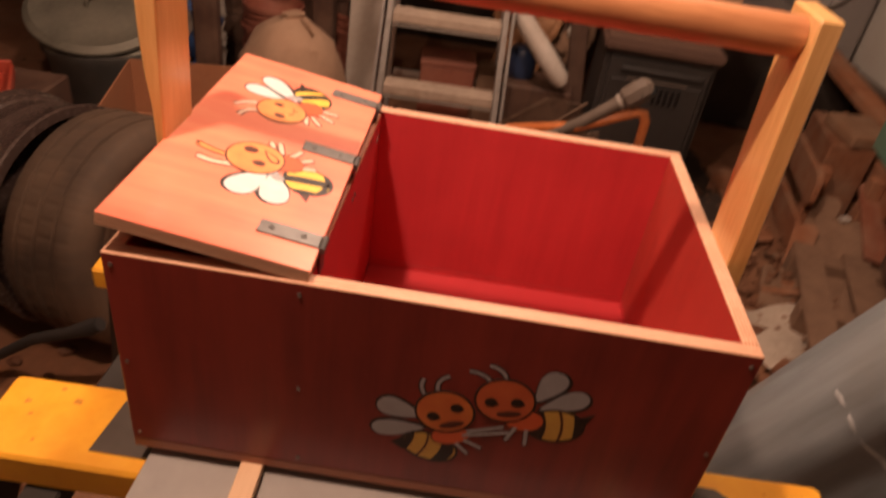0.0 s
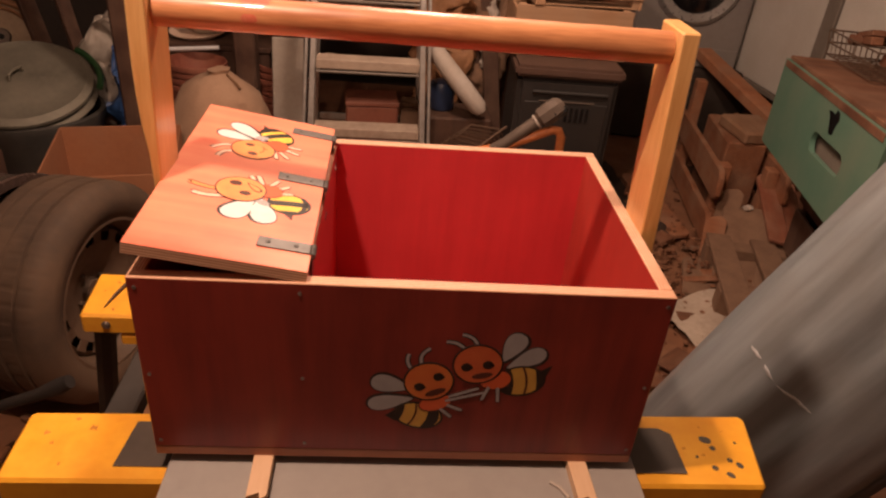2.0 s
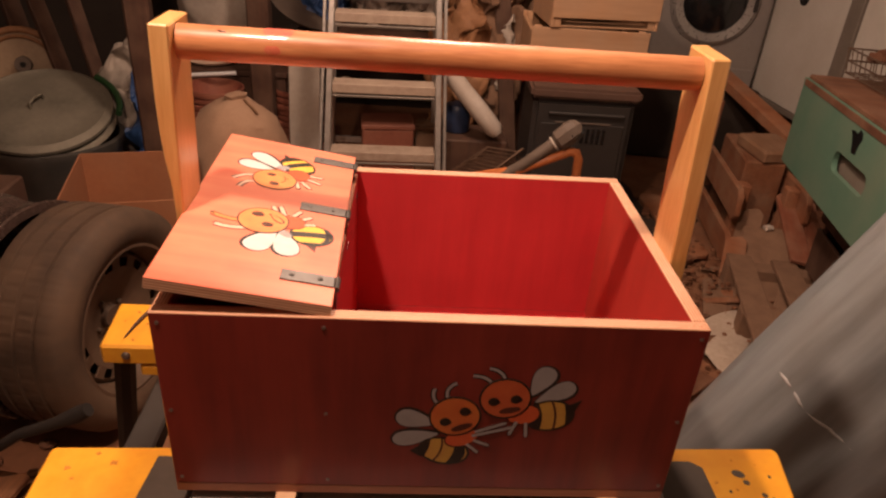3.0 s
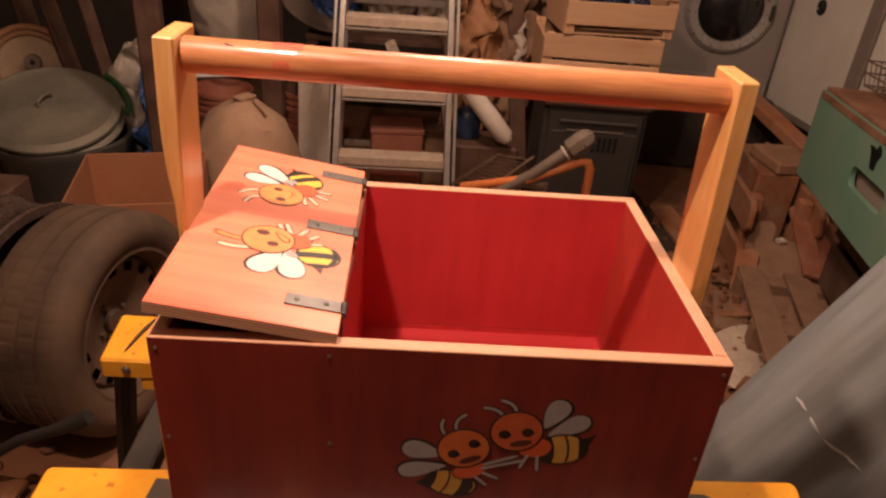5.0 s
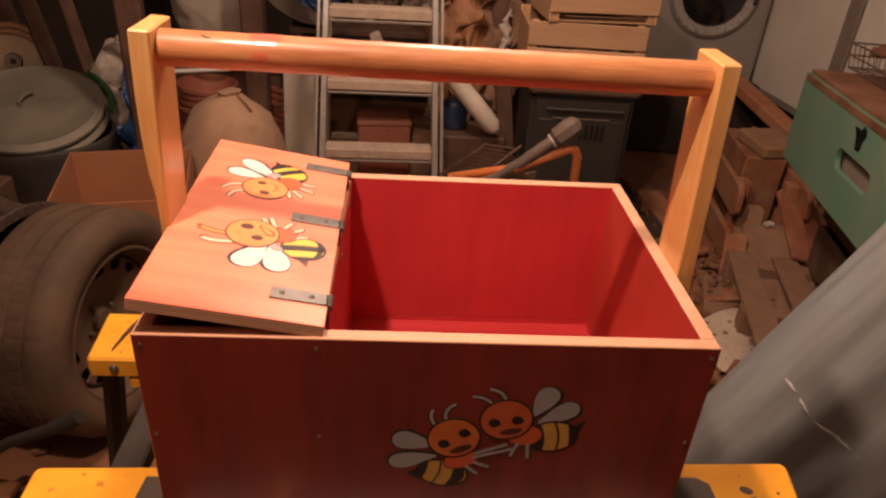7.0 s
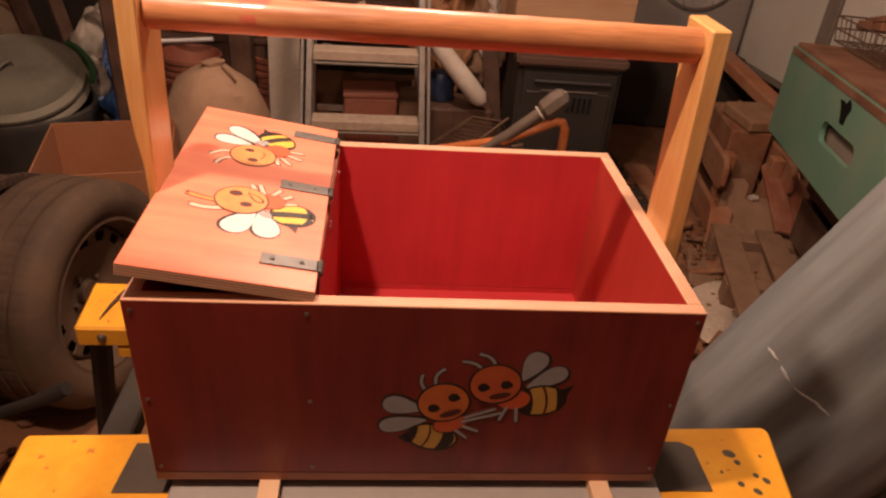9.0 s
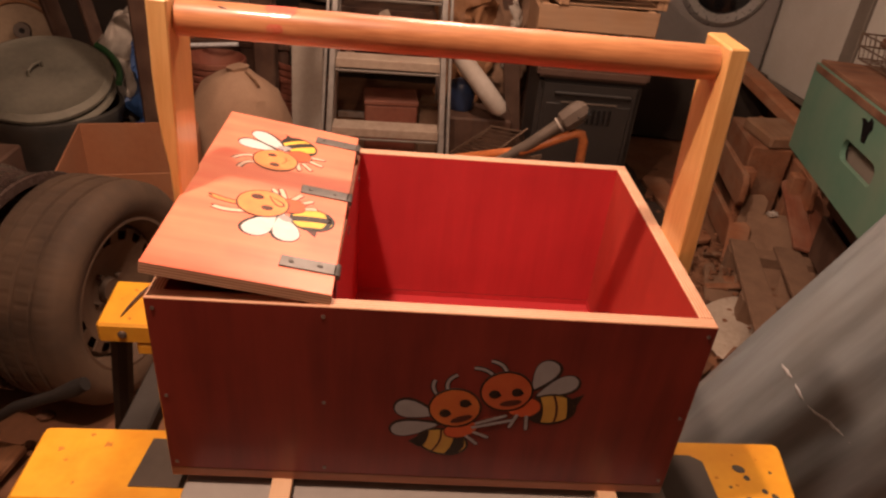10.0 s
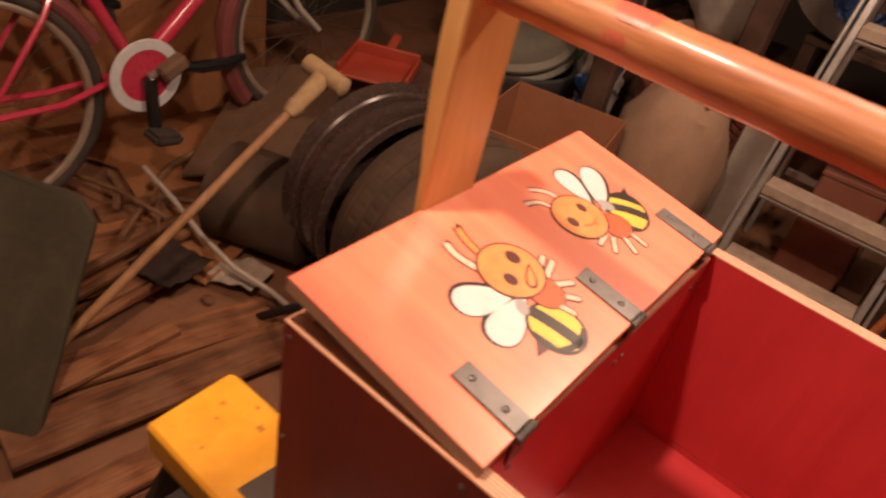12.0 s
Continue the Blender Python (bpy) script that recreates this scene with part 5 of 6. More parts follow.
cabinet()
for y in (1.75, 2.5, 3.2):
    single("timber_beam", box(0.55, 0.14, 0.30, bevel=0.008), M["scrap"], (2.54, y, 0.15), "rough timber block under the cabinet", "timber", "timber under the cabinet", turn=(0, 0, 5))
single("timber_beam", box(2.0, 0.07, 0.10, bevel=0.008), M["scrap"], (2.20, 2.50, 0.05), "rough timber beam along the cabinet", "timber", "timber under the cabinet", turn=(0, 0, 96))


# ---- behind, on the right ----
def pallet(place, turn, label):
    t = thing("pallet", place, label, "pallet", "pallets", turn=turn)
    for k in range(5):
        part("slat", box(0.095, 0.78, 0.018, (-0.34 + 0.17 * k, 0, 0.129), bevel=0.003), M["fibre"], t)
    for y in (-0.34, 0, 0.34):
        part("stringer", box(0.78, 0.07, 0.10, (0, y, 0.07), bevel=0.003), M["fibre"], t)
    for k in (-0.34, 0, 0.34):
        part("bottom_slat", box(0.095, 0.78, 0.018, (k, 0, 0.01), bevel=0.003), M["fibre"], t)
    return t


pallet((1.82, 1.36, 0.0), (0, 0, -13.6), "weathered wooden pallet under the green crate")


def plank_crate(place, size, turn, label, timber):
    """A coarse crate of wide boards on corner posts."""
    sx, sy, sz = size
    t = thing("plank_crate", place, label, "crate", "plank crates", turn=turn)
    n = max(2, int(sz / 0.17))
    for s_ in (-1, 1):
        for k in range(n):
            h = sz / n
            part("board", box(0.016, sy, h * 0.84, (s_ * sx / 2, 0, h * (k + 0.5)), (0, 0, 0.6 * s_), 0.003), timber, t)
            part("board", box(sx - 0.02, 0.016, h * 0.84, (0, s_ * (sy / 2 - 0.01), h * (k + 0.5)), bevel=0.003), timber, t)
        for q in (-1, 1):
            part("corner_post", box(0.04, 0.04, sz, (s_ * (sx / 2 - 0.03), q * (sy / 2 - 0.04), sz / 2), bevel=0.003), M["oldtimber"], t)
    part("bottom", box(sx - 0.02, sy - 0.04, 0.014, (0, 0, 0.012), bevel=0.002), timber, t)
    part("top", box(sx, sy - 0.02, 0.014, (0, 0, sz + 0.007), bevel=0.002), timber, t)
    return t


plank_crate((1.83, 1.31, 0.162), (0.26, 0.74, 0.398), (-3.6, 0, -13.6), "dark brown plank crate stacked under the green crate", M["oldtimber"])


def open_crate():
    """A long low crate: two boards a side with a gap between them, and worn, rounded board ends."""
    t = thing("open_crate", (1.80, 2.36, 0.0), "long open crate of worn brown boards beside the cabinet", "crate", turn=(0, 0, -8.6))
    for x in (-0.135, 0.135):
        for z, w in ((0.075, 0.125), (0.275, 0.135)):
            n = 0.43
            bm = slab([(-n, -w / 2), (n - 0.03, -w / 2), (n, -w / 2 + 0.03), (n - 0.008, w / 2 - 0.03), (n - 0.04, w / 2), (-n, w / 2 - 0.01)], 0.024, (0, 0, -0.012), bevel=0.004)
            bm.transform(Matrix(((0, 0, 1, x), (-1, 0, 0, 0), (0, 1, 0, z), (0, 0, 0, 1))))
            part("board", bm, M["heapwood"], t)
        for y in (-0.30, 0.36):
            part("post", box(0.05, 0.06, 0.50 if x < 0 < y else 0.33, (x * 0.73, y, 0.25 if x < 0 < y else 0.168), bevel=0.004), M["heapwood"], t)
    for y in (-0.36, 0.40):
        part("end_board", box(0.24, 0.020, 0.14, (0, y, 0.08), bevel=0.003), M["heapwood"], t)
    part("bottom", box(0.24, 0.74, 0.012, (0, 0.02, 0.030), bevel=0.002), M["oldtimber"], t)
    return t


open_crate()
small_box("wooden_box", (1.82, 2.38, 0.038), (0.17, 0.38, 0.345), M["heapwood"], "orange-brown wooden box standing in the open crate", "box", (0, 0, -8.6), lid=False)
single("wood_block", box(0.19, 0.25, 0.055, bevel=0.010), M["batten_old"], (1.85, 2.31, 0.411), "pale dusty wood block on a brown box", "block", turn=(0, 0, 4))
ob = single("timber_rail", box(0.86, 0.09, 0.06, bevel=0.008), M["heapwood"], (0, 0, 0), "worn brown timber rail leaning before the cabinet", "timber")
ob.matrix_world = Matrix.Translation((2.01, 2.79, 0.437)) @ Vector((-0.13, 0.70, 0.135)).to_track_quat("X", "Z").to_matrix().to_4x4()
single("timber_beam", box(0.08, 0.11, 0.34, bevel=0.008), M["oldtimber"], (2.075, 2.50, 0.17), "dark timber stub under a rail", "timber", "timber under the cabinet", turn=(0, 0, -11))


def green_crate():
    t = thing("green_crate", (1.7305, 1.285, 0.582), "mint-green painted wooden crate with a hand slot", "crate", turn=(-3.6, 0, -13.6))
    sx, sy, sz = 0.46, 0.95, 0.30
    x = -sx / 2
    # the slotted side, built round its opening
    z0, z1, y0, y1 = 0.116, 0.180, 0.0, 0.275
    th = 0.016
    outer = [(-sy / 2, 0), (sy / 2, 0), (sy / 2, sz), (-sy / 2, sz)]
    bm = bmesh.new()
    hole = []
    for i in range(20):
        a = 2 * math.pi * i / 20
        cx = (y1 - 0.032 if math.cos(a) > 0 else y0 + 0.032)
        hole.append((cx + 0.032 * math.cos(a), (z0 + z1) / 2 + 0.032 * math.sin(a)))
    ov = [bm.verts.new((p[0], p[1], 0)) for p in outer]
    hv = [bm.verts.new((p[0], p[1], 0)) for p in hole]
    edges = [bm.edges.new((ov[i], ov[(i + 1) % 4])) for i in range(4)] + [bm.edges.new((hv[i], hv[(i + 1) % 20])) for i in range(20)]
    bmesh.ops.triangle_fill(bm, edges=edges, use_beauty=True)
    up = bmesh.ops.extrude_face_region(bm, geom=bm.faces[:])
    bmesh.ops.translate(bm, verts=[v for v in up["geom"] if isinstance(v, bmesh.types.BMVert)], vec=(0, 0, th))
    bm.transform(Matrix(((0, 0, 1, x), (-1, 0, 0, 0), (0, 1, 0, 0), (0, 0, 0, 1))))
    part("slotted_side", bm, M["mint"], t, "mint-green side with a rounded hand slot")
    part("side", box(th, sy, sz, (sx / 2 - th / 2, 0, sz / 2), bevel=0.002), M["mint"], t)
    for s in (-1, 1):
        part("end", box(sx - 2 * th, th, sz, (0.0, s * (sy / 2 - th / 2), sz / 2), bevel=0.002), M["mint"], t)
    part("bottom", box(sx - 2 * th, sy - 2 * th, 0.012, (0, 0, 0.012), bevel=0.001), M["scrap"], t)
    part("top_board", box(sx + 0.004, sy * 0.98, 0.014, (0.012, 0, sz + 0.007), bevel=0.002), M["scrap"], t, "worn raw wood top board")
    part("inner_board", box(0.01, sy * 0.8, sz * 0.85, (x + 0.032, 0, sz * 0.47), bevel=0.001), M["trim"], t, "grey-brown board inside the slot")
    chip = slab([(-0.016, -0.032), (0.014, -0.034), (0.026, -0.012), (0.040, 0.008), (0.058, 0.020), (0.030, 0.024), (0.008, 0.020), (-0.004, 0.036), (-0.024, 0.030), (-0.034, 0.014), (-0.020, -0.004)], 0.002)
    chip.transform(Matrix(((0, 0, -1, x - 0.0002), (1, 0, 0, -0.131), (0, 1, 0, 0.236), (0, 0, 0, 1))))
    part("worn_edge", box(0.003, sy * 0.96, 0.022, (x - 0.001, 0, sz - 0.012), bevel=0.001), M["scrap"], t, "bare worn wooden edge")
    part("chipped_spot", chip, M["black"], t, "dark chipped spot")
    return t


green_crate()


def wire_basket():
    t = thing("wire_basket", (1.86, 1.58, 0.884), "rusty wire basket on the green crate", "basket", turn=(-3.6, 0, -13))
    sx, sy, h = 0.30, 0.42, 0.085
    for z in (0.005, 0.045, h):
        g = 1 + z * 0.8
        part("hoop", tube([(-sx / 2 * g, -sy / 2 * g, z), (sx / 2 * g, -sy / 2 * g, z), (sx / 2 * g, sy / 2 * g, z), (-sx / 2 * g, sy / 2 * g, z)], 0.003, 6, loop=True), M["wire"], t)
    g = 1 + h * 0.8
    for k in range(11):
        y = -sy / 2 + sy * k / 10
        part("wire", tube([(-sx / 2 * g, y * g, h), (-sx / 2, y, 0.005), (sx / 2, y, 0.005), (sx / 2 * g, y * g, h)], 0.0022, 5), M["wire"], t)
    for k in range(8):
        x = -sx / 2 + sx * k / 7
        part("wire", tube([(x * g, -sy / 2 * g, h), (x, -sy / 2, 0.005), (x, sy / 2, 0.005), (x * g, sy / 2 * g, h)], 0.0022, 5), M["wire"], t)
    return t


wire_basket()
rng = random.Random(11)
for k in range(7):
    single("wood_offcut", box(rng.uniform(0.08, 0.16), rng.uniform(0.03, 0.06), rng.uniform(0.02, 0.04), bevel=0.003), M["scrap"],
           (1.86 + rng.uniform(-0.08, 0.08), 1.57 + rng.uniform(-0.14, 0.14), 0.906 + 0.012 * k), "small wood offcut in the wire basket", "wood offcut", "offcuts in the basket", turn=(rng.uniform(-15, 15), rng.uniform(-15, 15), rng.uniform(0, 180)))
single("wood_offcut", box(0.26, 0.10, 0.018, bevel=0.003), M["scrap"], (1.70, 1.12, 0.919), "flat wood offcut on the green crate", "wood offcut", turn=(-3.6, 0, 40))


# broken boards and slabs before the crates, each from its lower to its upper end
for p, q, w, thick, key, label in (((1.60, 1.62, 0.010), (1.76, 1.98, 0.17), 0.19, 0.022, "fibre", "broken grey-brown fibreboard lying on the heap"),
                                   ((1.70, 1.52, 0.012), (1.90, 1.90, 0.15), 0.16, 0.020, "fibre", "broken grey-brown fibreboard lying on the heap"),
                                   ((1.645, 1.92, 0.0), (1.70, 2.02, 0.24), 0.10, 0.018, "fibre", "grey-brown board end standing in the heap"),
                                   ((1.56, 1.80, 0.006), (1.60, 1.90, 0.17), 0.09, 0.018, "heapwood", "brown board end standing in the heap"),
                                   ((1.79, 1.73, 0.14), (1.87, 2.12, 0.27), 0.085, 0.018, "redwood", "reddish brown board leaning under the green crate"),
                                   ((1.88, 1.76, 0.12), (1.95, 2.08, 0.26), 0.070, 0.016, "redwood", "reddish brown board leaning under the green crate"),
                                   ((1.42, 1.52, 0.012), (1.52, 1.80, 0.018), 0.13, 0.016, "fibre", "flat grey-brown board piece on the floor"),
                                   ((1.47, 2.62, 0.012), (1.50, 1.98, 0.012), 0.12, 0.020, "heapwood", "worn brown board lying on the floor")):
    p, q = Vector(p), Vector(q)
    d = q - p
    n = d.length / 2
    bm = slab([(-n, -w / 2 + 0.02), (-n + 0.03, -w / 2), (n - 0.02, -w / 2 + 0.006), (n, -w / 2 + 0.03), (n - 0.012, w / 2 - 0.02), (n - 0.03, w / 2), (-n + 0.015, w / 2 - 0.004)], thick, (0, 0, -thick / 2), bevel=0.003)
    ob = single("old_board", bm, M[key], (0, 0, 0), label, "board", "old boards on the heap")
    ob.matrix_world = Matrix.Translation((p + q) / 2 + Vector((0, 0, thick * 0.5))) @ d.to_track_quat("X", "Z").to_matrix().to_4x4()

single("white_shard", lump(0.022, 0.014, 0.010, 0.4, 2, 31, 9, False), M["white"], (1.745, 1.955, 0.183), "small white shard on the broken fibreboard", "shard")

rng = random.Random(21)
for k in range(12):
    ln, w = rng.uniform(0.10, 0.30), rng.uniform(0.02, 0.06)
    x, y = rng.uniform(1.40, 1.66), rng.uniform(1.45, 1.95)
    tilt = rng.uniform(2, 14)
    own = box(ln, w, rng.uniform(0.010, 0.018), (ln / 2, 0, 0.009), bevel=0.003)
    single("broken_slat", own, M["heapwood" if k % 3 else "fibre"], (x, y, 0.008 + 0.012 * (k % 3)), "broken brown slat lying in the heap", "slat", "broken slats in the heap", turn=(rng.uniform(-10, 10), -tilt, rng.uniform(-40, 100)))

# grey plastic-wrapped roll leaning beside the bench
def film_roll():
    a, b = Vector((0.94, 0.56, 0.0)), Vector((1.52, 0.36, 1.45))
    d = b - a
    t = thing("plastic_roll", (0, 0, 0), "big roll wrapped in cloudy grey plastic film leaning by the bench", "roll")
    t.matrix_world = Matrix.Translation(a) @ d.to_track_quat("Z", "Y").to_matrix().to_4x4()
    n, m, length = 72, 48, d.length

    def skin(q, z, rough=1.0):
        c, s_ = math.cos(q), math.sin(q)
        r = 0.205 + 0.013 * noise.noise(Vector((c * 1.6, s_ * 1.6, z * 1.2))) + 0.011 * rough * noise.noise(Vector((c * 5, s_ * 5, z * 0.7)))
        r += 0.005 * rough * abs(noise.noise(Vector((c * 4 + z, s_ * 4, z * 3.0))))
        return r

    bm = bmesh.new()
    rows = [[bm.verts.new((math.cos(2 * math.pi * i / n) * skin(2 * math.pi * i / n, length * k / m), math.sin(2 * math.pi * i / n) * skin(2 * math.pi * i / n, length * k / m), length * k / m)) for i in range(n)] for k in range(m + 1)]
    for p, q in zip(rows, rows[1:]):
        for i in range(n):
            k = (i + 1) % n
            bm.faces.new((p[i], p[k], q[k], q[i]))
    inv = t.matrix_world.inverted()
    for v in bm.verts:
        w = t.matrix_world @ v.co
        if w.z < 0:
            w.z = 0
            v.co = inv @ w
    part("film_wrap", bm, M["film"], t, smooth=True)
    part("core_tube", lathe([(0.045, 0.15), (0.052, 0.15), (0.052, length + 0.03), (0.045, length + 0.03), (0.045, 0.15)], 32), M["carton"], t, "brown cardboard core tube", smooth=True)
    part("film_end", lathe([(0.052, length - 0.012), (0.12, length - 0.004), (0.19, length - 0.010), (0.20, length - 0.03)], 48), M["film"], t, smooth=True)
    for p, q in (((0.969, 0.462, 0.626), (0.974, 0.423, 0.617)), ((0.974, 0.423, 0.617), (0.984, 0.386, 0.599)), ((0.984, 0.386, 0.599), (1.04, 0.315, 0.574))):
        p, q = inv @ Vector(p), inv @ Vector(q)
        a0, a1 = math.atan2(p.y, p.x), math.atan2(q.y, q.x)
        pts = []
        for k in range(9):
            c, z = a0 + (a1 - a0) * k / 8, p.z + (q.z - p.z) * k / 8 + 0.001 * math.sin(k * 2.1)
            r = skin(c, z) - 0.0018
            pts.append((r * math.cos(c), r * math.sin(c), z))
        part("film_crease", tube(pts, [0.0008 + 0.0034 * math.sin(math.pi * k / 8) for k in range(9)], 8), M["creased"], t, "pale crease in the film", smooth=True)
    # the loose outer turn of the film, its edge running down the roll
    bm = bmesh.new()
    grid = []
    for k in range(31):
        z = 0.30 + (length - 0.34) * k / 30
        row = []
        for i in range(9):
            q = math.radians(205 + 7 * i + 10 * math.sin(z * 1.7))
            r = skin(q, z) + 0.003 + 0.009 * (i / 8) ** 2 + 0.004 * noise.noise(Vector((z * 6, i * 0.4, 2)))
            row.append(bm.verts.new((math.cos(q) * r, math.sin(q) * r, z)))
        grid.append(row)
    for p, q in zip(grid, grid[1:]):
        for i in range(8):
            bm.faces.new((p[i], p[i + 1], q[i + 1], q[i]))
    bmesh.ops.solidify(bm, geom=bm.faces[:], thickness=0.001)
    part("loose_edge", bm, M["film"], t, smooth=True)
    return t


film_roll()


# ---- bicycle ----
def bicycle():
    t = thing("bicycle", (-1.63, 0.36, 0.0), "pink bicycle with mauve mudguards standing among the litter", "bicycle", turn=(0, -4, 90))
    R, hub = 0.335, 0.36
    wb = 1.12
    bb = (0.45, 0, 0.365)
    for x in (0, wb):
        w = part("wheel", ring(R - 0.036, 0.013, (x, 0, hub), (90, 0, 0), 48, 8), M["palerim"], t, "dusty pale steel rim", smooth=True)
        part("tyre", ring(R - 0.012, 0.019, (x, 0, hub), (90, 0, 0), 48, 10), M["tyreblack"], w, "black bicycle tyre", smooth=True)
        part("hub", tube([(x, -0.045, hub), (x, 0.045, hub)], 0.017, 12), M["steel"], w, smooth=True)
        for k in range(20):
            a = 2 * math.pi * k / 20
            s = 0.03 if k % 2 else -0.03
            part("spoke", tube([(x + 0.015 * math.cos(a + 1), s, hub + 0.015 * math.sin(a + 1)), (x + (R - 0.035) * math.cos(a), 0, hub + (R - 0.035) * math.sin(a))], 0.0013, 4), M["steel"], w)
        part("mudguard", ring(R + 0.022, 0.024 if x == 0 else 0.032, (x, 0, hub), (90, 0, 0), 30, 8, start=20 if x == 0 else 10, stop=215), M["mauve"], t, "dusty mauve mudguard", smooth=True)
    seat = (0.27, 0, 0.80)
    head_t, head_b = (0.86, 0, 0.86), (0.90, 0, 0.72)
    tubes = [("down_tube", bb, head_b, 0.026), ("top_tube", (0.33, 0, 0.62), head_t, 0.020), ("seat_tube", bb, seat, 0.019), ("head_tube", head_b, head_t, 0.019)]
    for n, p, q, r in tubes:
        part(n, tube([p, q], r, 12), M["pink"], t, smooth=True)
    for s in (-0.055, 0.055):
        part("chain_stay", tube([bb, (0.2, s * 0.8, hub - 0.02), (0, s, hub)], 0.010, 8), M["pink"], t, smooth=True)
        part("seat_stay", tube([(0.29, 0, 0.70), (0.2, s, 0.60), (0, s, hub)], 0.008, 8), M["pink"], t, smooth=True)
        part("fork_blade", tube([head_b, (0.935, s, 0.64), (1.03, s, 0.46), (wb, s, hub)], 0.011, 8), M["white"], t, "white fork blade", smooth=True)
    part("chain_guard", lathe([(0.083, -0.004), (0.113, -0.004), (0.115, 0.0), (0.113, 0.004), (0.083, 0.004), (0.081, 0.0), (0.083, -0.004)], 40, (bb[0], -0.055, bb[2]), (90, 0, 0)), M["p_white"], t, "white round chain guard", smooth=True)
    part("chainring", lathe([(0, 0.003), (0.081, 0.003), (0.082, -0.003), (0, -0.003)], 32, (bb[0], -0.053, bb[2]), (90, 0, 0)), M["pink"], t, smooth=True)
    part("crank", tube([(bb[0], -0.07, bb[2]), (bb[0] - 0.012, -0.085, bb[2] - 0.165)], 0.021, 8), M["black"], t, smooth=True)
    part("crank", tube([(bb[0], 0.06, bb[2]), (bb[0] - 0.02, 0.065, bb[2] + 0.165)], 0.011, 8), M["darksteel"], t, smooth=True)
    part("pedal", box(0.095, 0.085, 0.034, (bb[0] - 0.012, -0.130, bb[2] - 0.168), (0, 14, 0), bevel=0.012, segments=2), M["tyreblack"], t, "black pedal")
    part("pedal", box(0.09, 0.07, 0.025, (bb[0] - 0.02, 0.11, bb[2] + 0.165), bevel=0.006), M["black"], t, "black pedal")
    part("front_pedal", box(0.092, 0.05, 0.046, (bb[0] + 0.068, -0.090, bb[2] + 0.026), (0, -24, 0), 0.010), M["cloth_brown"], t, "dusty brown pedal block")
    part("saddle", lump(0.13, 0.07, 0.03, 0.05, 2, 2, 3, False), M["black"], t, smooth=True).location = (0.24, 0, 0.86)
    part("seat_post", tube([seat, (0.245, 0, 0.88)], 0.012, 8), M["steel"], t, smooth=True)
    part("handlebar", tube([(0.78, -0.27, 1.0), (0.84, -0.16, 1.03), (0.86, 0, 0.98), (0.84, 0.16, 1.03), (0.78, 0.27, 1.0)], 0.011, 8), M["steel"], t, smooth=True)
    part("stem", tube([head_t, (0.85, 0, 0.99)], 0.012, 8), M["steel"], t, smooth=True)
    part("crank_arm", tube([(bb[0], -0.068, bb[2]), (bb[0] + 0.05, -0.072, bb[2] + 0.02)], 0.013, 8), M["steel"], t, smooth=True)
    stand = part("kick_stand", tube([(bb[0] + 0.12, -0.03, bb[2] - 0.012), (bb[0] + 0.19, -0.035, bb[2] - 0.030), (bb[0] + 0.30, -0.04, bb[2] - 0.042), (bb[0] + 0.36, -0.04, bb[2] - 0.034)], [0.012, 0.021, 0.022, 0.012], 10), M["black"], t, "black folded stand", smooth=True)
    part("pivot", tube([(bb[0] + 0.105, -0.03, bb[2] - 0.006), (bb[0] + 0.13, -0.03, bb[2] - 0.014)], 0.012, 8), M["steel"], stand, "bright steel pivot", smooth=True)
    part("stand_bracket", tube([(bb[0] + 0.01, 0, bb[2] - 0.01), (bb[0] + 0.12, -0.03, bb[2] - 0.012)], 0.008, 6), M["darksteel"], t, smooth=True)
    return t


bicycle()


# ---- litter on the left ----
def broom():
    t = thing("broom", (0, 0, 0), "old straw broom with a worn wooden stick leaning on tyres", "broom")
    a, b = Vector((-0.99, 0.08, 0.015)), Vector((-0.99, 0.86, 0.545))
    d = (b - a).normalized()
    part("stick", tube([a, a.lerp(b, 0.5), b], 0.0125, 10), M["broomstick"], t, smooth=True)
    part("collar", tube([b - d * 0.03, b, b + d * 0.012], [0.017, 0.026, 0.02], 12), M["bristle"], t, smooth=True)
    part("socket", tube([b, b + d * 0.10], [0.022, 0.028], 12), M["bristle"], t, "tan wooden broom socket", smooth=True)
    side = Vector((0.75, 0.55, 0.2))
    side = (side - d * side.dot(d)).normalized()
    c = b + d * 0.115
    head = tube([c - side * 0.07, c - side * 0.065, c + side * 0.065, c + side * 0.07], [0.018, 0.026, 0.026, 0.018], 10)
    part("head", head, M["bristle"], t, "tan wooden broom head", smooth=True)
    return t


broom()


def dustpan():
    t = thing("dustpan", (-1.15, 1.33, 0.474), "red plastic dustpan lying on a dark box", "dustpan", turn=(0, 0, 30))
    part("pan", box(0.22, 0.20, 0.012, (0, 0, 0.006), bevel=0.004), M["redplastic"], t)
    part("rim", box(0.22, 0.012, 0.05, (0, 0.10, 0.026), bevel=0.004), M["redplastic"], t)
    for s in (-1, 1):
        part("rim", box(0.012, 0.19, 0.04, (s * 0.108, 0, 0.022), bevel=0.004), M["redplastic"], t)
    part("handle", box(0.032, 0.13, 0.02, (0, 0.165, 0.035), (8, 0, 0), 0.006), M["redplastic"], t)
    return t


dustpan()

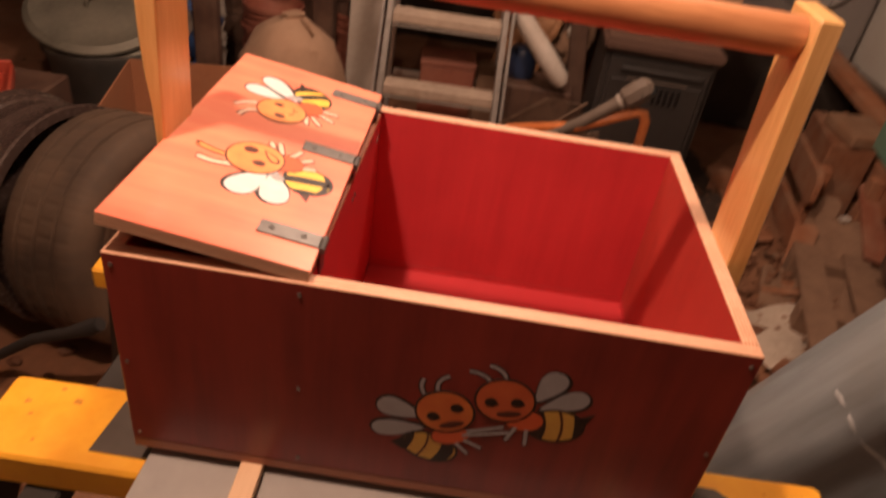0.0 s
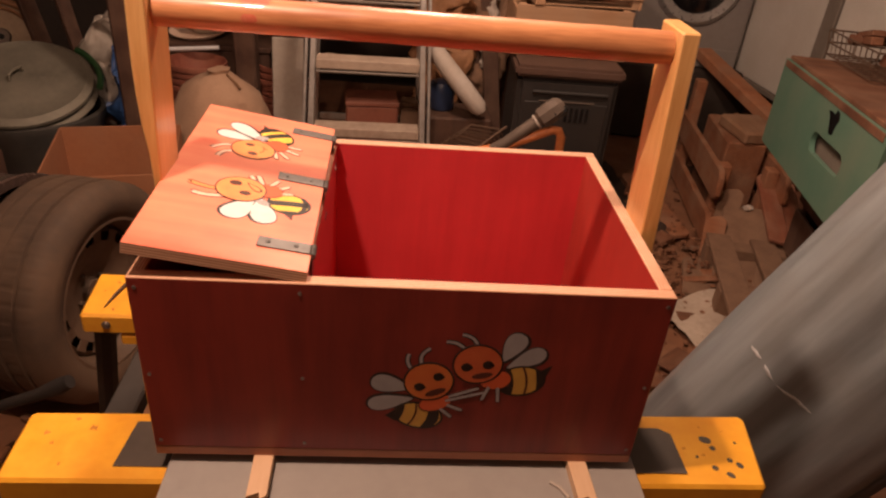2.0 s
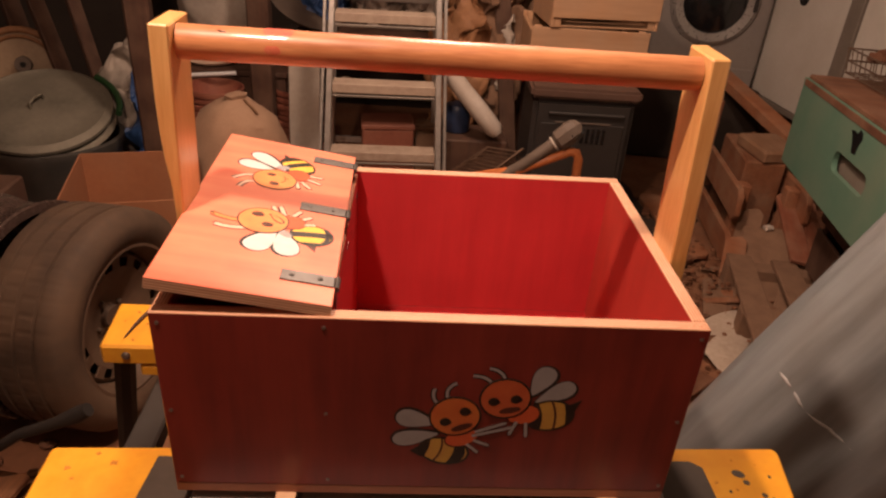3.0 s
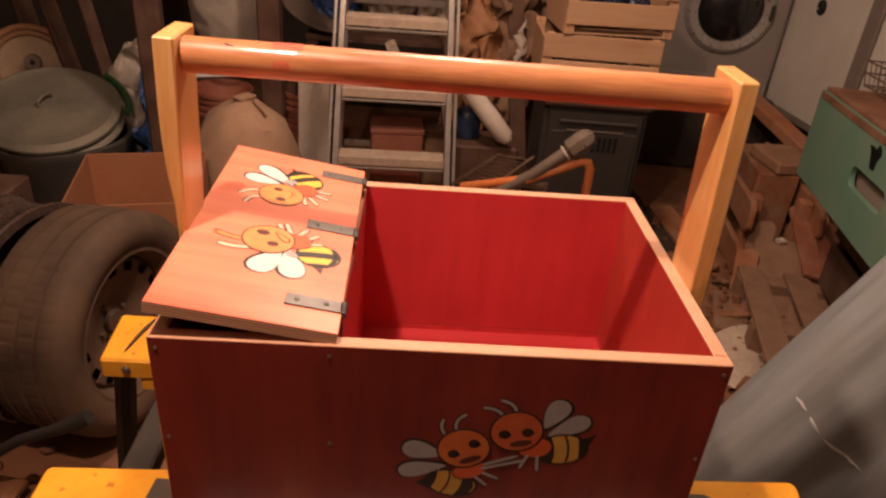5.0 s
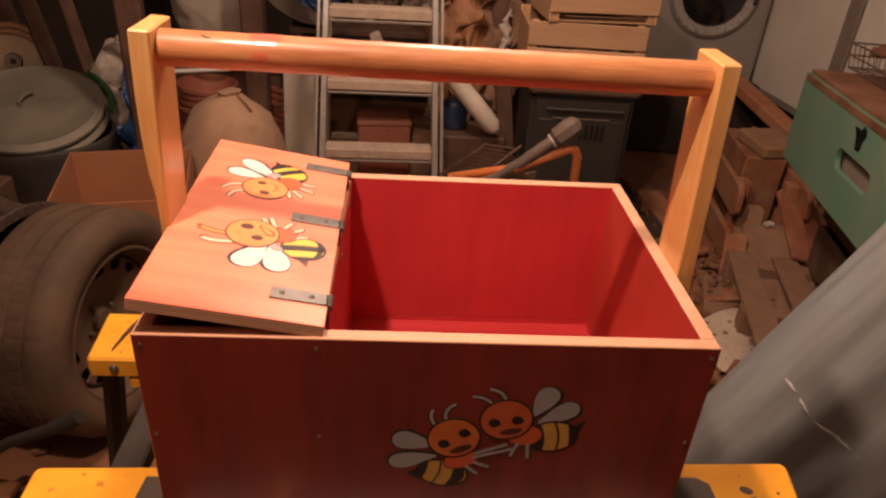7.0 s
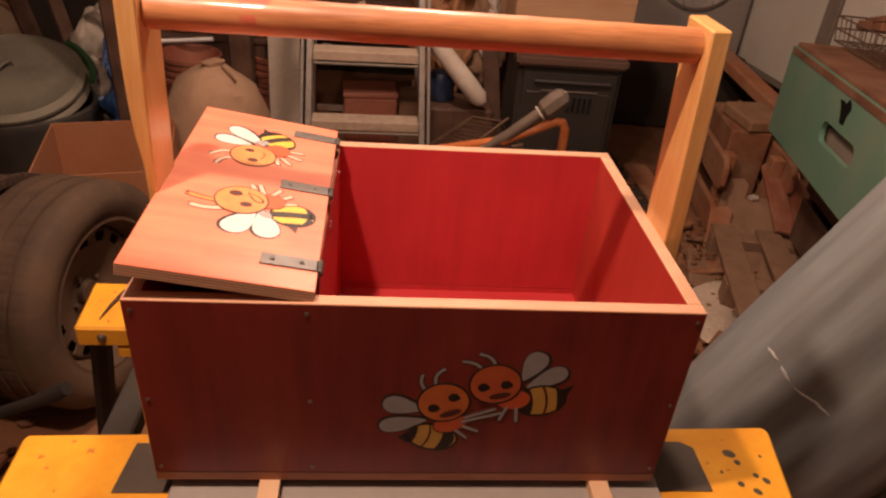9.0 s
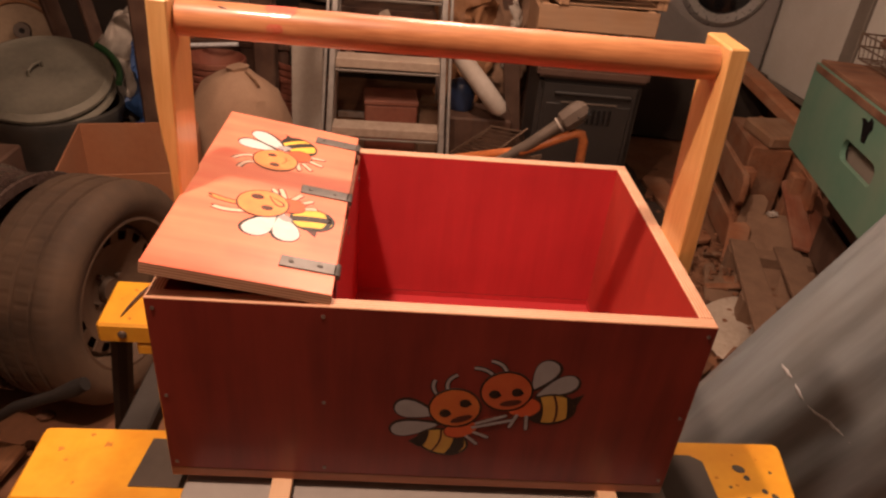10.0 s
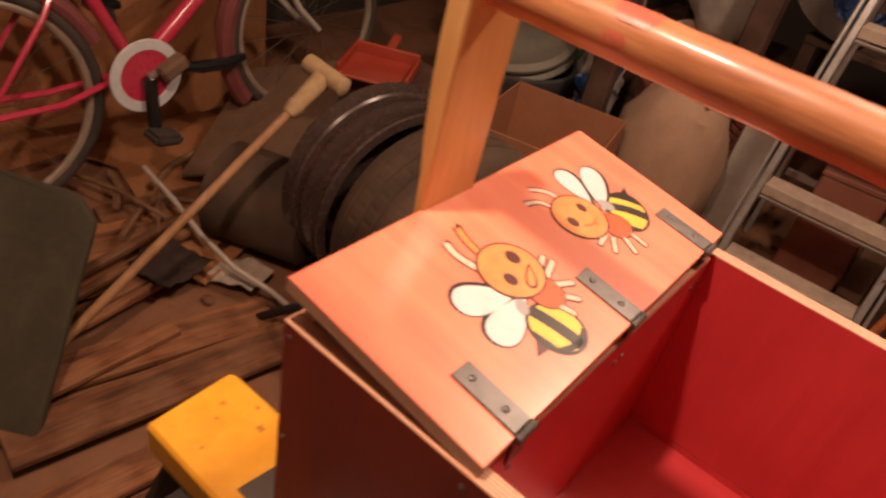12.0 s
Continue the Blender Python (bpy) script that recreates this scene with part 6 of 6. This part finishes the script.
# olive-grey slab leaning over the planks
bm = slab([(0, 0), (0.0, 0.50), (-0.05, 0.56), (-0.55, 0.62), (-0.60, 0.0)], 0.03, bevel=0.006)
bmesh.ops.subdivide_edges(bm, edges=bm.edges[:], cuts=2, use_grid_fill=True)
crumple(bm, 0.006, 8, 5)
ob = single("slab", bm, M["olive"], (0, 0, 0), "olive-grey weathered slab leaning on the timber", "slab")
ax = Vector((-0.24, 0.32, 0.40)).normalized()
sx_ = Vector((0.80, 0.60, 0)).normalized()
sx_ = (sx_ - ax * sx_.dot(ax)).normalized()
nz = sx_.cross(ax)
ob.matrix_world = Matrix(((sx_.x, ax.x, nz.x, -0.82), (sx_.y, ax.y, nz.y, 0.06), (sx_.z, ax.z, nz.z, 0.0), (0, 0, 0, 1)))

rng = random.Random(5)
for p, q, w, z in (((-0.84, 0.0), (-0.72, 0.72), 0.125, 0.034), ((-0.94, 0.06), (-0.945, 0.46), 0.06, 0.034), ((-0.68, -0.12), (-0.60, 0.45), 0.09, 0.012), ((-1.02, 0.02), (-0.86, 0.70), 0.11, 0.012),
                   ((-1.22, 0.34), (-1.30, 0.72), 0.028, 0.07), ((-1.17, 0.32), (-1.25, 0.70), 0.026, 0.05), ((-1.12, 0.30), (-1.16, 0.66), 0.03, 0.036), ((-1.07, 0.22), (-1.12, 0.60), 0.026, 0.034), ((-0.58, -0.1), (-0.50, 0.4), 0.07, 0.012),
                   ((-1.50, 0.55), (-1.42, 0.98), 0.10, 0.012), ((-1.38, 0.45), (-1.30, 0.9), 0.09, 0.012)):
    p, q = Vector((*p, z)), Vector((*q, z))
    d = q - p
    single("floor_plank", box(w, d.length, 0.020, bevel=0.003), M["plank"], (p + q) / 2, "reddish brown plank lying in a loose pile", "plank", "loose planks on the floor",
           turn=(0, rng.uniform(-3, 3), math.degrees(math.atan2(-d.x, d.y))))
for k in range(6):
    ln = rng.uniform(0.2, 0.45)
    single("stick", tube([(-ln / 2, 0, 0), (0, rng.uniform(-0.02, 0.02), 0.004), (ln / 2, 0, 0)], rng.uniform(0.006, 0.013), 7), M["stick"],
           (-1.45 + rng.uniform(-0.2, 0.2), 0.75 + rng.uniform(-0.2, 0.2), 0.03 + 0.010 * k), "thin dry stick among the litter", "stick", "dry sticks", turn=(0, rng.uniform(-6, 6), rng.uniform(0, 180)), smooth=True)
single("bent_pipe", tube([(-1.50, 0.71, 0.14), (-1.30, 0.69, 0.135), (-1.12, 0.66, 0.13), (-0.98, 0.67, 0.10), (-0.87, 0.71, 0.07), (-0.80, 0.725, 0.05)], 0.008, 8), M["white"], (0, 0, 0), "bent pale plastic pipe on the litter", "pipe", smooth=True)
# added dark sheet that stands for the shaded gap between the planks
bm = bmesh.new()
bmesh.ops.create_grid(bm, x_segments=20, y_segments=20, size=0.5)
for v in bm.verts:
    v.co.x, v.co.y = v.co.x * 0.17 * (1 + 0.3 * noise.noise(v.co * 3)), v.co.y * 0.16 * (1 + 0.35 * noise.noise(v.co * 4 + Vector((5, 0, 0))))
    v.co.z = 0.03 + 0.022 * noise.noise(v.co * 14) + 0.008 * noise.noise(v.co * 40)
bmesh.ops.solidify(bm, geom=bm.faces[:], thickness=0.003)
single("dark_rag", bm, M["shade_sheet"], (-1.13, 0.57, 0.045), "crumpled dark brown sheet standing for the shaded gap in the timber", "rag", turn=(0, 0, 100), smooth=True)
for x, y, rz, s in ((-1.30, 0.72, 15, 0.42), (-1.25, 0.95, 60, 0.35), (-1.35, 0.40, -20, 0.36), (-1.72, 1.02, 30, 0.72), (-1.55, 0.86, -12, 0.45)):
    bm = slab([(-s / 2, -s / 3), (s / 2, -s / 2.6), (s / 2.3, s / 3), (-s / 2.6, s / 2.8)], 0.006)
    bmesh.ops.subdivide_edges(bm, edges=bm.edges[:], cuts=4, use_grid_fill=True)
    crumple(bm, 0.012, 6, x)
    single("cardboard_sheet", bm, M["cardsheet"], (x, y, 0.012), "flattened faded orange-brown cardboard on the floor", "cardboard", "cardboard sheets", turn=(0, 0, rz))
for p, q, w in (((-1.36, 2.58, 0.86), (-1.12, 2.46, 0.0), 0.075), ((-1.24, 2.64, 0.93), (-1.02, 2.50, 0.0), 0.06), ((-1.62, 2.80, 1.05), (-1.40, 2.70, 0.0), 0.09)):
    p, q = Vector(p), Vector(q)
    d = p - q
    ob = single("leaning_board", box(w, 0.025, d.length, (0, 0, d.length / 2), bevel=0.004), M["oldtimber"], (0, 0, 0), "dark brown board leaning in the corner", "board", "boards leaning in the corner")
    ob.matrix_world = Matrix.Translation(q + Vector((0, 0, 0.008))) @ d.to_track_quat("Z", "Y").to_matrix().to_4x4()


def machine():
    t = thing("bench_machine", (-1.47, 2.60, 0), "cream cast machine with a tan rim and small pulley", "machine", turn=(0, 0, 20))
    part("stand", box(0.36, 0.3, 0.352, (0, 0, 0.176), bevel=0.005), M["oldtimber"], t)
    face = [(0, 0.012), (0.06, 0.014), (0.115, 0.004), (0.150, 0.010), (0.162, 0.0), (0.162, -0.075), (0.10, -0.095), (0, -0.095)]
    part("housing", lathe(face, 48, (0, -0.02, 0.515), (80, 0, 0)), M["cream"], t, "cream cast housing", smooth=True)
    part("guard", ring(0.166, 0.015, (0, -0.03, 0.517), (80, 0, 0), 44, 10), M["cloth_tan"], t, "tan round rim", smooth=True)
    part("guard_lip", ring(0.138, 0.008, (0, -0.033, 0.517), (80, 0, 0), 40, 8, start=-20, stop=200), M["cloth_tan"], t, "tan inner rim", smooth=True)
    part("pulley", lathe([(0.012, 0.034), (0.032, 0.034), (0.034, 0.026), (0.027, 0.014), (0.034, 0.0), (0.030, -0.03), (0.012, -0.03), (0.012, 0.034)], 28, (0.012, -0.045, 0.540), (80, 0, 0)), M["greyhead"], t, "grey pulley wheel", smooth=True)
    part("hub", lathe([(0, 0.028), (0.012, 0.028), (0.012, -0.02), (0, -0.02)], 20, (0.012, -0.045, 0.540), (80, 0, 0)), M["black"], t, smooth=True)
    return t


machine()

# litter on the right
rng = random.Random(8)
for k in range(34):
    x, y = rng.uniform(1.0, 2.0), rng.uniform(0.9, 2.6)
    ln = rng.uniform(0.05, 0.22)
    single("wood_scrap", box(ln, rng.uniform(0.03, 0.09), rng.uniform(0.010, 0.024), bevel=0.004), M["scrap"],
           (x, y, 0.012 + rng.uniform(0, 0.012)), "broken piece of scrap wood on the floor", "wood scrap", "scrap wood on the floor", turn=(rng.uniform(-6, 6), rng.uniform(-6, 6), rng.uniform(0, 180)))
for k, (x, y, s, rz) in enumerate(((1.53, 1.37, 0.40, 24), (1.68, 1.50, 0.28, 65), (-1.03, 0.72, 0.12, 20))):
    bm = bmesh.new()
    bmesh.ops.create_grid(bm, x_segments=14, y_segments=14, size=s / 2)
    for v in bm.verts:
        v.co.x *= 1.3
        v.co.z = 0.03 + 0.03 * noise.noise(v.co * 9 + Vector((k, 0, 0))) + 0.012 * noise.noise(v.co * 25)
    bmesh.ops.solidify(bm, geom=bm.faces[:], thickness=0.002)
    single("paper_rag", bm, M["paper"], (x, y, 0.0), "crumpled dirty paper sheet on the floor", "paper", turn=(0, 0, rz), smooth=True)
bm = bmesh.new()
rng = random.Random(3)
for k in range(500):
    x, y = rng.uniform(-1.9, 2.4), rng.uniform(0.3, 2.9)
    s = rng.uniform(0.006, 0.022)
    own = bmesh.new()
    bmesh.ops.create_icosphere(own, subdivisions=1, radius=s)
    for v in own.verts:
        v.co = Vector((v.co.x * rng.uniform(0.8, 1.6), v.co.y, v.co.z * 0.5)) + Vector((x, y, s * 0.2))
    join(bm, own)
single("floor_litter", bm, M["scrap"], (0, 0, 0), "small chips and crumbs scattered on the floor", "litter", kind="stuff")

# crumbled rubble before the plank crates
bm = bmesh.new()
rng = random.Random(14)
for k in range(700):
    x, y = rng.gauss(1.46, 0.17), rng.gauss(1.66, 0.34)
    if not (1.05 < x < 1.98 and 0.95 < y < 2.5):
        continue
    s = rng.uniform(0.003, 0.012) * (1.7 if rng.random() < 0.06 else 1.0)
    own = bmesh.new()
    bmesh.ops.create_icosphere(own, subdivisions=1, radius=s)
    lift = rng.uniform(0, 0.07) * max(0.0, 1 - abs(x - 1.58) * 3)
    for v in own.verts:
        v.co = Vector((v.co.x * rng.uniform(0.7, 1.5), v.co.y * rng.uniform(0.8, 1.2), v.co.z * rng.uniform(0.4, 0.9))) + Vector((x, y, s * 0.3 + lift))
    join(bm, own)
single("rubble", bm, M["earth"], (0, 0, 0), "crumbled brown rubble and chips heaped on the floor", "rubble", kind="stuff")
# added dark sheet that stands for the shaded floor between bin and heap
bm = bmesh.new()
bmesh.ops.create_grid(bm, x_segments=26, y_segments=34, size=0.5)
for v in bm.verts:
    v.co.x, v.co.y = v.co.x * 0.50 * (1 + 0.15 * noise.noise(v.co * 3)), v.co.y * 0.80 * (1 + 0.15 * noise.noise(v.co * 4 + Vector((5, 0, 0))))
    v.co.z = 0.03 + 0.030 * noise.noise(v.co * 8) + 0.010 * noise.noise(v.co * 25)
bmesh.ops.solidify(bm, geom=bm.faces[:], thickness=0.003)
single("dark_sheet", bm, M["shade_sheet"], (1.18, 2.36, 0.0), "dark brown crumpled sheet standing for shade on the floor beside the bin", "sheet", turn=(0, 0, 6), smooth=True)
